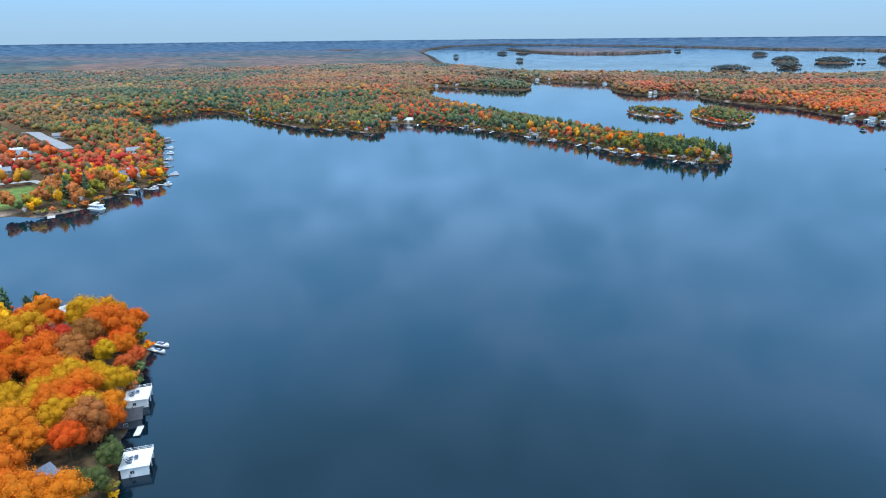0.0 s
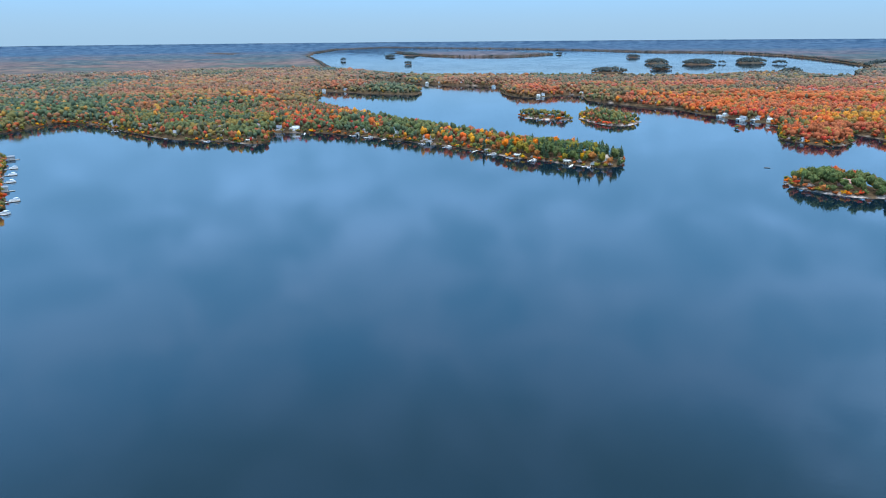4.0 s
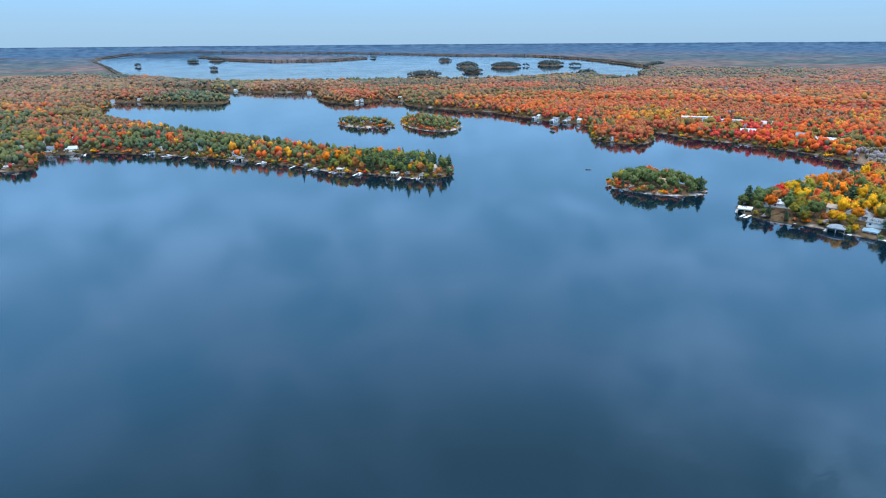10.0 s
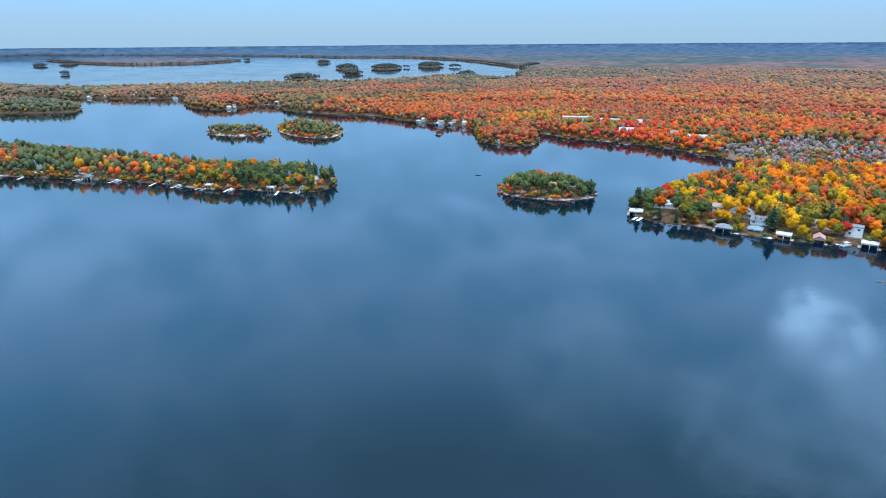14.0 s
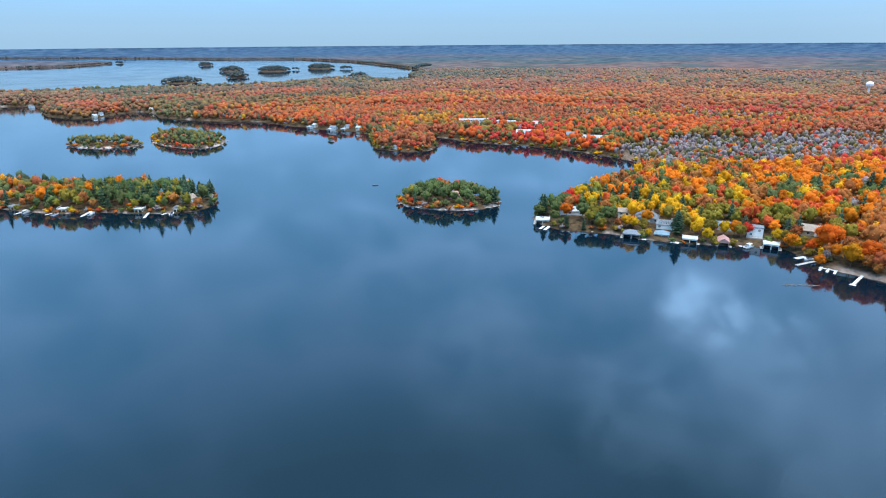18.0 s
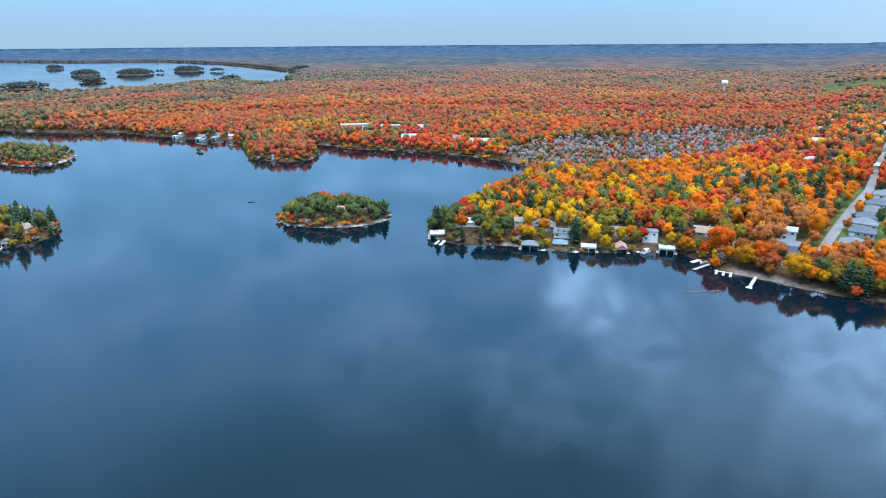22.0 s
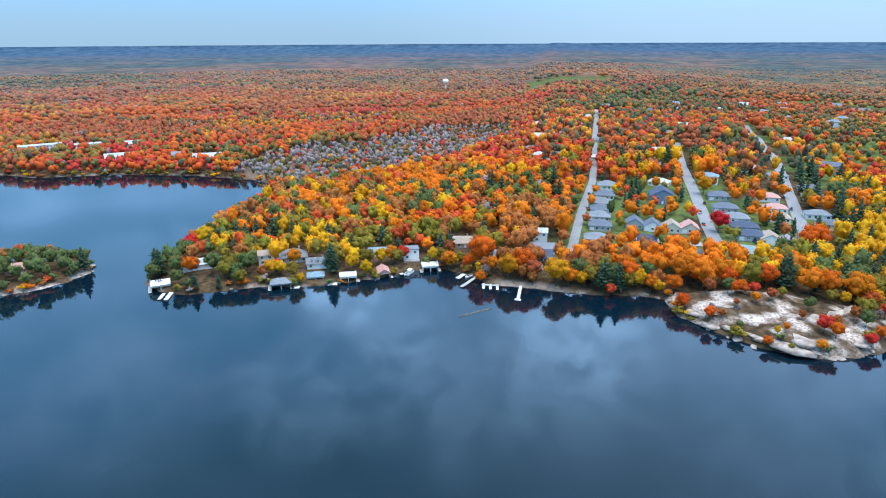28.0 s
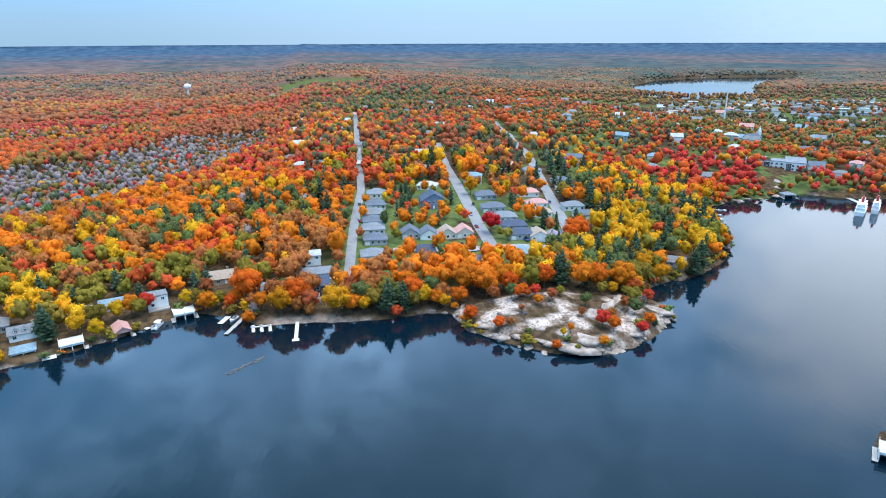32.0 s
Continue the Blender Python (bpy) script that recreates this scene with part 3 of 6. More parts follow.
def conifer(r, leaves, size, tiers=8, boughs=5, wide=0.24):
    """A white pine one unit high: whorls of flat, ragged boughs up a tapering stem."""
    pieces, tips = [], []
    for k in range(tiers):
        z = 0.16 + 0.76 * (k + r.uniform(-0.25, 0.25)) / tiers
        reach = wide * (1 - max(0.0, z) ** 2.2) + 0.035
        for m in range(boughs):
            long_ = reach * r.uniform(0.65, 1.25)
            a = 2 * math.pi * (m + 0.5 * (k % 2) + r.uniform(-0.2, 0.2)) / boughs
            v, f = rough_lump(r, np.zeros(3), np.array((long_ * 0.56, long_ * 0.36, 0.34 / tiers)), 1, 5, 0.2)
            v[:, 0] += long_ * 0.5
            v[:, 2] += 0.25 * (v[:, 0] - long_ * 0.4) * r.uniform(-0.3, 1.0)
            turned = np.stack([v[:, 0] * math.cos(a) - v[:, 1] * math.sin(a), v[:, 0] * math.sin(a) + v[:, 1] * math.cos(a), v[:, 2] + z], 1)
            pieces.append((turned, f, r.uniform(0.78, 1.1)))
            tips.append((math.cos(a), math.sin(a), long_, z))
    pieces.append((*rough_lump(r, np.array((0, 0, 0.92)), np.array((0.05, 0.05, 0.10)), 2, 5), 1.0))
    # darkened heart of the pine, inner shade put into its colour
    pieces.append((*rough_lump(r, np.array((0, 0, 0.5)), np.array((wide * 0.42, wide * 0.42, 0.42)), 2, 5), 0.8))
    if leaves:
        pick = np.array(tips)[r.integers(0, len(tips), leaves)]
        f = r.uniform(0.3, 1.1, leaves) * pick[:, 2]
        at = np.stack([pick[:, 0] * f, pick[:, 1] * f, pick[:, 3] + 0.02], 1) + r.normal(scale=0.022, size=(leaves, 3))
        pieces.append(leaf_quads(at, np.stack([pick[:, 0] * 0.4, pick[:, 1] * 0.4, np.ones(leaves)], 1), size, r))
    return join(pieces)


def trunk_mesh(r, h):
    """A tapered trunk with four limbs, h metres high."""
    bm = bmesh.new()

    def limb(a, b, r0, r1, sides=6):
        a, b = Vector(a), Vector(b)
        turn_ = (b - a).to_track_quat("Z", "Y").to_matrix()
        rims = [[bm.verts.new(p + turn_ @ Vector((q * math.cos(k * 2 * math.pi / sides), q * math.sin(k * 2 * math.pi / sides), 0))) for k in range(sides)] for p, q in ((a, r0), (b, r1))]
        for k in range(sides):
            bm.faces.new((rims[0][k], rims[0][(k + 1) % sides], rims[1][(k + 1) % sides], rims[1][k]))
        bm.faces.new(rims[1])

    limb((0, 0, -0.8), (0.02 * h, 0.01 * h, h * 0.55), h * 0.017, h * 0.010)
    limb((0.02 * h, 0.01 * h, h * 0.55), (0, 0, h * 0.85), h * 0.010, h * 0.003)
    for k in range(4):
        a = k * 1.6 + r.uniform(0, 0.6)
        z = h * r.uniform(0.25, 0.5)
        limb((0, 0, z), (math.cos(a) * h * 0.18, math.sin(a) * h * 0.18, z + h * 0.2), h * 0.007, h * 0.003, 5)
    me = bpy.data.meshes.new("trunk")
    bm.to_mesh(me)
    bm.free()
    me.materials.append(BARK)
    return me


# which kinds grow where: weights of orange, yellow, red, rust, olive, green, pine, bare
HARDWOOD = np.array((0.32, 0.06, 0.17, 0.27, 0.08, 0.05, 0.02, 0.03))
POINTWOOD = np.array((0.25, 0.08, 0.09, 0.08, 0.22, 0.21, 0.05, 0.02))
TOWNWOOD = np.array((0.31, 0.12, 0.08, 0.05, 0.14, 0.20, 0.10, 0.0))
MIXED = np.array((0.04, 0.012, 0.025, 0.17, 0.18, 0.31, 0.25, 0.015))
PENWOOD = np.array((0.035, 0.012, 0.04, 0.11, 0.20, 0.28, 0.32, 0.0))
ISLEWOOD = np.array((0.05, 0.03, 0.03, 0.11, 0.29, 0.38, 0.10, 0.0))
FENWOOD = np.array((0.02, 0.03, 0.07, 0.05, 0.05, 0.10, 0.09, 0.59))
PINKWOOD = np.array((0.22, 0.14, 0.06, 0.10, 0.06, 0.04, 0.03, 0.35))
NEARWOOD = np.array((0.38, 0.38, 0.05, 0.07, 0.07, 0.02, 0.015, 0.03))


def kinds_at(x, y, d, r):
    """Picks a kind for each tree by its place, in drifts."""
    w = np.tile(MIXED, (len(x), 1))
    w[(x > 420) & (y < 1500)] = HARDWOOD
    w[(x > 480) & (y > 760) & (y < 1900) & (fractal(x / 260, y / 260, 61) > 0.55)] = MIXED
    w[(x > 395) & (x < 600) & (y < 420)] = POINTWOOD
    w[(x > 395) & (x < 540) & (y > 345) & (y < 420)] = np.array((0.14, 0.08, 0.05, 0.08, 0.24, 0.26, 0.15, 0.0))
    w[(x > 445) & (y < 190)] = TOWNWOOD
    w[(x > 420) & (x < 500) & (y < 190)] = np.array((0.20, 0.17, 0.07, 0.06, 0.24, 0.20, 0.06, 0.0))
    w[(x > 1500) & (y < 700)] = (HARDWOOD + MIXED * 1.6) / 2.6
    w[(x > 560) & (y < -300)] = (TOWNWOOD + MIXED) / 2
    w[(x < 310) & (y > 560) & (y < 1300) & (x > -60)] = PENWOOD
    w[(x > 295) & (x < 480) & (y > 430) & (y < 1060)] = ISLEWOOD
    w[np.hypot(x - 90, y - 110) > 2600] = np.array((0.14, 0.06, 0.08, 0.24, 0.12, 0.14, 0.18, 0.04))
    # extra pine far out, to colour the woods as haze would
    w[np.hypot(x - 90, y - 110) > 5200] = np.array((0.05, 0.02, 0.03, 0.12, 0.10, 0.20, 0.46, 0.02))
    w[(x < 10) & (y < 300)] = NEARWOOD
    w[(x < -200) & (y > 400) & (y < 800)] = np.array((0.19, 0.05, 0.10, 0.13, 0.12, 0.20, 0.18, 0.03))
    w[((x - 618) / 42) ** 2 + ((y - 258) / 30) ** 2 < 1] = PINKWOOD
    w[(x - 622) ** 2 + (y - 206) ** 2 < 200] = np.array((0.05, 0.9, 0.0, 0.0, 0.05, 0.0, 0.0, 0.0))
    fen = outline_distance(x, y, MARSH) + 14 * (fractal(x / 30, y / 30, 63) - 0.5) > 0
    w[fen] = FENWOOD
    w = w / w.sum(1, keepdims=True)
    # drifts of one kind, and conifers along the water
    for k in range(8):
        w[:, k] *= np.where(fen, np.exp(5 * (fractal(x / 45 + 9 * k, y / 45, 270 + k) - 0.5)), np.exp((3.5 if k == PINE else 5.0) * (fractal(x / 40 + 13 * k, y / 40 - 7 * k, 70 + k) - 0.5) + (6.0 if k == PINE else 9.0) * (fractal(x / 150 - 5 * k, y / 150 + 9 * k, 170 + k) - 0.5)))
    w[:, PINE] *= 1 + 1.2 * np.clip(1 - d / 25, 0, 1) * ((y > 330) | (x < 300)) * ~((x > 295) & (x < 480) & (y > 425))
    isle = (x > 295) & (x < 480) & (y > 430) & (y < 1060)
    w[isle, :3] *= 0.3
    w /= w.sum(1, keepdims=True)
    return (w.cumsum(1) < r.random((len(x), 1))).sum(1).clip(0, 7)


CLEAR = []  # (x, y, radius): no tree stands here


def scatter(x0, x1, y0, y1, step, r, jitter=0.42):
    nx, ny = int((x1 - x0) / step), int((y1 - y0) / step)
    i, j = np.meshgrid(np.arange(nx), np.arange(ny), indexing="ij")
    x = x0 + (i.ravel() + 0.5 + (j.ravel() % 2) * 0.5 + r.uniform(-jitter, jitter, nx * ny)) * step
    y = y0 + (j.ravel() + 0.5 + r.uniform(-jitter, jitter, nx * ny)) * step
    return x, y


PATH = np.array([row[1:3] for row in ROWS])


def flyby(x, y):
    """Metres from the flight line."""
    return np.sqrt(np.min([(x - a) ** 2 + (y - c) ** 2 for a, c in PATH], axis=0))


def cleared(x, y):
    out = np.zeros(len(x), bool)
    for cx, cy, q in CLEAR:
        out |= (x - cx) ** 2 + (y - cy) ** 2 < q * q
    return out


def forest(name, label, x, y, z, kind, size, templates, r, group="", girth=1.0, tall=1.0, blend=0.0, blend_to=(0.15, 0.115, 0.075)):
    """One mesh of many trees: templates[k] is a list of unit trees for kind k. blend paints haze in, washing leaves
    towards blend_to.
    """
    verts, faces, cols, n = [], [], [], 0
    _, _, _, fs = fold(x, y, z)
    for k in range(8):
        for m, (tv, tf, ts) in enumerate(templates[k]):
            pick = np.where((kind == k) & (np.arange(len(x)) % len(templates[k]) == m))[0]
            if not len(pick):
                continue
            a = r.uniform(0, 2 * math.pi, len(pick))
            h, wd = size[pick] * r.uniform(0.85, 1.2, len(pick)) * tall, size[pick] * r.uniform(0.75, 1.05, len(pick)) * girth
            ca, sa = np.cos(a), np.sin(a)
            vx = (tv[None, :, 0] * ca[:, None] - tv[None, :, 1] * sa[:, None]) * wd[:, None] + x[pick, None]
            vy = (tv[None, :, 0] * sa[:, None] + tv[None, :, 1] * ca[:, None]) * wd[:, None] + y[pick, None]
            vz = tv[None, :, 2] * h[:, None] + z[pick, None]
            drift = fractal(x[pick] / 40, y[pick] / 40, 91 + k)[:, None]
            hue = HUES[k] * r.uniform(0.84, 1.14, (len(pick), 1)) * (0.8 + 0.4 * drift) * r.uniform(0.92, 1.08, (len(pick), 3))
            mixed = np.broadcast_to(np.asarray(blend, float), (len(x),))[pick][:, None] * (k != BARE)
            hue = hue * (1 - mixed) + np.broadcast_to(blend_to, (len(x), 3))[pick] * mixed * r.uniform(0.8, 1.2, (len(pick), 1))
            c = np.ones((len(pick), len(tv), 4))
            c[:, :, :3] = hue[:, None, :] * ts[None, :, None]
            verts.append(np.stack(fold(vx, vy, vz)[:3], -1).reshape(-1, 3))
            faces.append((tf[None] + np.arange(len(pick))[:, None, None] * len(tv)).reshape(-1, 3) + n)
            cols.append(c.reshape(-1, 4))
            n += len(pick) * len(tv)
    me = mesh_of(name, np.concatenate(verts), np.concatenate(faces), LEAVES, np.concatenate(cols))
    return tagged(new(name, me), label, "forest", group, "stuff")


def family(leaves, size, rows, sides, pines, pine_tiers, variants=3, lobes=7, boughs=4, rough=0.12):
    """Unit trees for each kind at one level of detail."""
    r, out = np.random.default_rng(leaves + 3), []
    for k in range(8):
        some = []
        for _ in range(variants):
            if k == PINE and not pines:
                some.append(broadleaf(r, leaves // 2, size, rows, sides, 0.7, min(lobes, 1), 0.8, rough))
            elif k == PINE:
                some.append(conifer(r, pines, size * 0.8, pine_tiers, boughs, r.uniform(0.2, 0.29)))
            elif k == BARE:
                some.append(broadleaf(r, leaves, size * 0.6, rows, sides, 0.9, lobes, 0.75))
            elif k in (YELLOW, GREEN):
                some.append(broadleaf(r, leaves, size, rows, sides, r.uniform(0.84, 0.98), lobes, 0.8, rough))
            else:
                some.append(broadleaf(r, leaves, size, rows, sides, r.uniform(0.95, 1.15), lobes, 0.8, rough))
        out.append(some)
    return out


def tree_sizes(kind, r):
    base = np.array((13.0, 13.0, 11.5, 12.5, 12.5, 12.5, 14.5, 10.0))[kind]
    return base * (0.68 + 0.64 * r.beta(2.2, 2.2, len(kind)))

# ---- building kit ----
WALLS = {k: material("wall_" + k, c, 0.75, spread=0.12, size=1.5) for k, c in dict(white=(0.74, 0.74, 0.72), cream=(0.62, 0.56, 0.46), grey=(0.36, 0.37, 0.38), beige=(0.42, 0.33, 0.24), brown=(0.20, 0.12, 0.07), blue=(0.16, 0.21, 0.30), rose=(0.50, 0.30, 0.26), orange=(0.55, 0.30, 0.14), dark=(0.06, 0.065, 0.075)).items()}
ROOFS = {k: material("roof_" + k, c, 0.85, spread=0.28, size=0.8, bump=0.02) for k, c in dict(grey=(0.18, 0.19, 0.205), slate=(0.12, 0.14, 0.18), navy=(0.06, 0.08, 0.13), white=(0.44, 0.45, 0.465), pale=(0.20, 0.22, 0.25), tan=(0.36, 0.28, 0.22), rose=(0.50, 0.27, 0.24), mauve=(0.28, 0.22, 0.30), brown=(0.18, 0.12, 0.09), black=(0.04, 0.042, 0.05), sky=(0.20, 0.29, 0.35)).items()}
TRIM = material("painted_trim", (0.78, 0.78, 0.76), 0.6, spread=0.08, size=0.5)
GLASS = material("window_glass", (0.02, 0.028, 0.035), 0.08)
DECK = material("weathered_deck_boards", (0.40, 0.37, 0.34), 0.85, spread=0.3, size=0.5, bump=0.01)
PALE_DECK = material("pale_deck_boards", (0.66, 0.64, 0.61), 0.8, spread=0.14, size=0.6, bump=0.01)
PILE = material("wet_timber", (0.10, 0.08, 0.065), 0.7, spread=0.4, size=0.3)
# near-black colour that stands for shade inside the boathouses
SHADE_IN = material("slip_boards_in_shade", (0.05, 0.045, 0.04), 0.9, spread=0.3, size=0.6)
ASPHALT = material("worn_asphalt", (0.23, 0.23, 0.24), 0.9, spread=0.2, size=2.0)
GRAVEL = material("driveway_concrete", (0.30, 0.29, 0.28), 0.9, spread=0.2, size=1.5)
GEL_WHITE = material("white_gelcoat", (0.80, 0.80, 0.80), 0.25, spread=0.05, size=2.0)
VINYL = material("navy_canvas", (0.05, 0.07, 0.12), 0.7, spread=0.2, size=0.5)
STEEL = material("galvanised_steel", (0.5, 0.5, 0.5), 0.4, metal=0.9, spread=0.15, size=0.5)
RED_PAINT = material("red_funnel_paint", (0.45, 0.04, 0.03), 0.45, spread=0.1, size=1.0)
CAR_PAINT = [material("car_paint_" + k, c, 0.25, spread=0.05, size=1.0) for k, c in (("white", (0.75, 0.75, 0.75)), ("silver", (0.4, 0.41, 0.43)), ("black", (0.03, 0.03, 0.035)), ("red", (0.35, 0.03, 0.03)), ("blue", (0.05, 0.1, 0.25)))]
RUBBER = material("tyre_rubber", (0.03, 0.03, 0.03), 0.9, spread=0.2, size=0.2)
LAWN = material("mown_grass", (0.12, 0.17, 0.04), 0.95, spread=0.35, size=2.5)
GRANITE = material("pink_granite", (0.42, 0.355, 0.315), 0.9, spread=0.3, size=2.2, bump=0.2, second=(0.17, 0.12, 0.09))
LOG = material("bleached_log", (0.17, 0.14, 0.12), 0.8, spread=0.4, size=0.5, bump=0.02)


def put(name, m, label, category, group="", kind=""):
    """A thing's root, at its base."""
    root = new(name)
    root.empty_display_size = 0.5
    root.matrix_world = m
    return tagged(root, label, category, group, kind)


def part(name, bm, mat, parent, label=""):
    """Links a bmesh, or a mesh that is there already, as one part of a thing."""
    if isinstance(bm, bmesh.types.BMesh):
        me = bpy.data.meshes.new(name)
        bm.to_mesh(me)
        bm.free()
        me.materials.append(mat)
    else:
        me = bm
    ob = new(name, me)
    ob.parent = parent
    return tagged(ob, label)


def box(bm, x0, x1, y0, y1, z0, z1, bevel=0.0):
    v = [bm.verts.new((x, y, z)) for z in (z0, z1) for y in (y0, y1) for x in (x0, x1)]
    made = [bm.faces.new([v[k] for k in f]) for f in ((0, 2, 3, 1), (4, 5, 7, 6), (0, 1, 5, 4), (2, 6, 7, 3), (0, 4, 6, 2), (1, 3, 7, 5))]
    if bevel:
        edges = {e for f in made for e in f.edges}
        bmesh.ops.bevel(bm, geom=list(edges), offset=bevel, segments=1, affect="EDGES")
    return bm


def boxes(*rows, bevel=0.0):
    bm = bmesh.new()
    for row in rows:
        box(bm, *row, bevel=bevel)
    return bm


def prism(bm, outline, y0, y1):
    """A solid with that outline in x and z, from y0 to y1."""
    a, b = [bm.verts.new((x, y0, z)) for x, z in outline], [bm.verts.new((x, y1, z)) for x, z in outline]
    n = len(outline)
    bm.faces.new(a)
    bm.faces.new(b[::-1])
    for k in range(n):
        bm.faces.new((a[k], b[k], b[(k + 1) % n], a[(k + 1) % n]))
    return bm


def tube(bm, p, q, r0, r1=None, sides=8):
    p, q, r1 = Vector(p), Vector(q), r0 if r1 is None else r1
    turn_ = (q - p).to_track_quat("Z", "Y").to_matrix()
    rims = [[bm.verts.new(c + turn_ @ Vector((r * math.cos(k * 2 * math.pi / sides), r * math.sin(k * 2 * math.pi / sides), 0))) for k in range(sides)] for c, r in ((p, r0), (q, r1))]
    for k in range(sides):
        bm.faces.new((rims[0][k], rims[0][(k + 1) % sides], rims[1][(k + 1) % sides], rims[1][k]))
    bm.faces.new(rims[0][::-1])
    bm.faces.new(rims[1])
    return bm


def gable_roof(w, d, z, rise, over=0.5, thick=0.22, along="x"):
    """A ridge roof on a w by d plan, the ridge along x or y."""
    bm = bmesh.new()
    half = (d if along == "x" else w) / 2
    run = half + over
    drop = rise / half * over
    line = [(-run, z - drop), (0, z + rise), (run, z - drop), (run, z - drop + thick), (0, z + rise + thick), (-run, z - drop + thick)]
    long_ = (w if along == "x" else d) / 2 + over
    prism(bm, line, -long_, long_)
    if along == "x":
        bmesh.ops.rotate(bm, verts=bm.verts, cent=(0, 0, 0), matrix=Matrix.Rotation(math.pi / 2, 3, "Z"))
    return bm


def hip_roof(w, d, z, rise, over=0.5, thick=0.2):
    bm = bmesh.new()
    a, b = w / 2 + over, d / 2 + over
    ridge = max(0.2, a - b)
    base = [bm.verts.new((x, y, z - 0.15)) for x, y in ((-a, -b), (a, -b), (a, b), (-a, b))]
    eave = [bm.verts.new((x, y, z - 0.15 + thick)) for x, y in ((-a, -b), (a, -b), (a, b), (-a, b))]
    top = [bm.verts.new((-ridge, 0, z + rise)), bm.verts.new((ridge, 0, z + rise))]
    bm.faces.new(base[::-1])
    for k in range(4):
        bm.faces.new((base[k], base[(k + 1) % 4], eave[(k + 1) % 4], eave[k]))
    bm.faces.new((eave[0], eave[1], top[1], top[0]))
    bm.faces.new((eave[1], eave[2], top[1]))
    bm.faces.new((eave[2], eave[3], top[0], top[1]))
    bm.faces.new((eave[3], eave[0], top[0]))
    return bm


def wall_body(w, d, h, rise, along, low=-2.5):
    """Walls with gable ends."""
    bm = bmesh.new()
    if rise <= 0:
        return box(bm, -w / 2, w / 2, -d / 2, d / 2, low, h)
    half, long_ = (d / 2, w / 2) if along == "x" else (w / 2, d / 2)
    prism(bm, [(-half, low), (half, low), (half, h), (0, h + rise - 0.02), (-half, h)], -long_, long_)
    if along == "x":
        bmesh.ops.rotate(bm, verts=bm.verts, cent=(0, 0, 0), matrix=Matrix.Rotation(math.pi / 2, 3, "Z"))
    return bm


def memo(store, key, build):
    if key not in store:
        store[key] = build()
    return store[key]


SHARED = {}


def shared_part(key, name, build, mat, parent, m, label=""):
    """A part on shared mesh data, placed by m inside its parent."""
    def made():
        bm = build()
        me = bpy.data.meshes.new(name)
        bm.to_mesh(me)
        bm.free()
        me.materials.append(mat)
        return me
    ob = part(name, memo(SHARED, key, made), None, parent, label)
    ob.matrix_local = m
    return ob


def pile_mesh():
    return tube(bmesh.new(), (0, 0, -2.5), (0, 0, 0.75), 0.12)


def rail_mesh():
    return boxes((-0.05, 0.05, -0.05, 0.05, 0, 1.15))


def porthole_mesh():
    return boxes((-0.03, 0.03, -0.55, 0.55, 0, 1.0))


def add_window(parent, m, w=1.3, h=1.3):
    frame_ = shared_part(("wf", w, h), "window", lambda: boxes((-w / 2 - 0.1, w / 2 + 0.1, -0.07, 0.03, -0.1, 0), (-w / 2 - 0.1, w / 2 + 0.1, -0.07, 0.03, h, h + 0.1), (-w / 2 - 0.1, -w / 2, -0.07, 0.03, 0, h), (w / 2, w / 2 + 0.1, -0.07, 0.03, 0, h), (-0.03, 0.03, -0.06, 0.03, 0, h)), TRIM, parent, m)
    shared_part(("wp", w, h), "pane", lambda: boxes((-w / 2, w / 2, -0.035, 0.02, 0, h)), GLASS, frame_, Matrix())


def add_door(parent, m, w=1.0, h=2.05, mat=None):
    shared_part(("door", w, h, (mat or TRIM).name), "door", lambda: boxes((-w / 2, w / 2, -0.06, 0.03, 0, h), (-w / 2 - 0.12, -w / 2, -0.09, 0.03, 0, h + 0.1), (w / 2, w / 2 + 0.12, -0.09, 0.03, 0, h + 0.1), (-w / 2, w / 2, -0.09, 0.03, h, h + 0.1)), mat or TRIM, parent, m)


def water_way(x, y, step=12.0):
    """The turn that sets a thing's front (local -y) towards the nearest water."""
    px, py = np.array([x + step, x - step, x, x]), np.array([y, y, y + step, y - step])
    d = shore_distance(px, py)
    return math.atan2(-(d[0] - d[1]), d[2] - d[3])


def facing(x, y, tx, ty):
    """The turn that sets a thing's front towards another place."""
    return math.atan2(tx - x, -(ty - y))


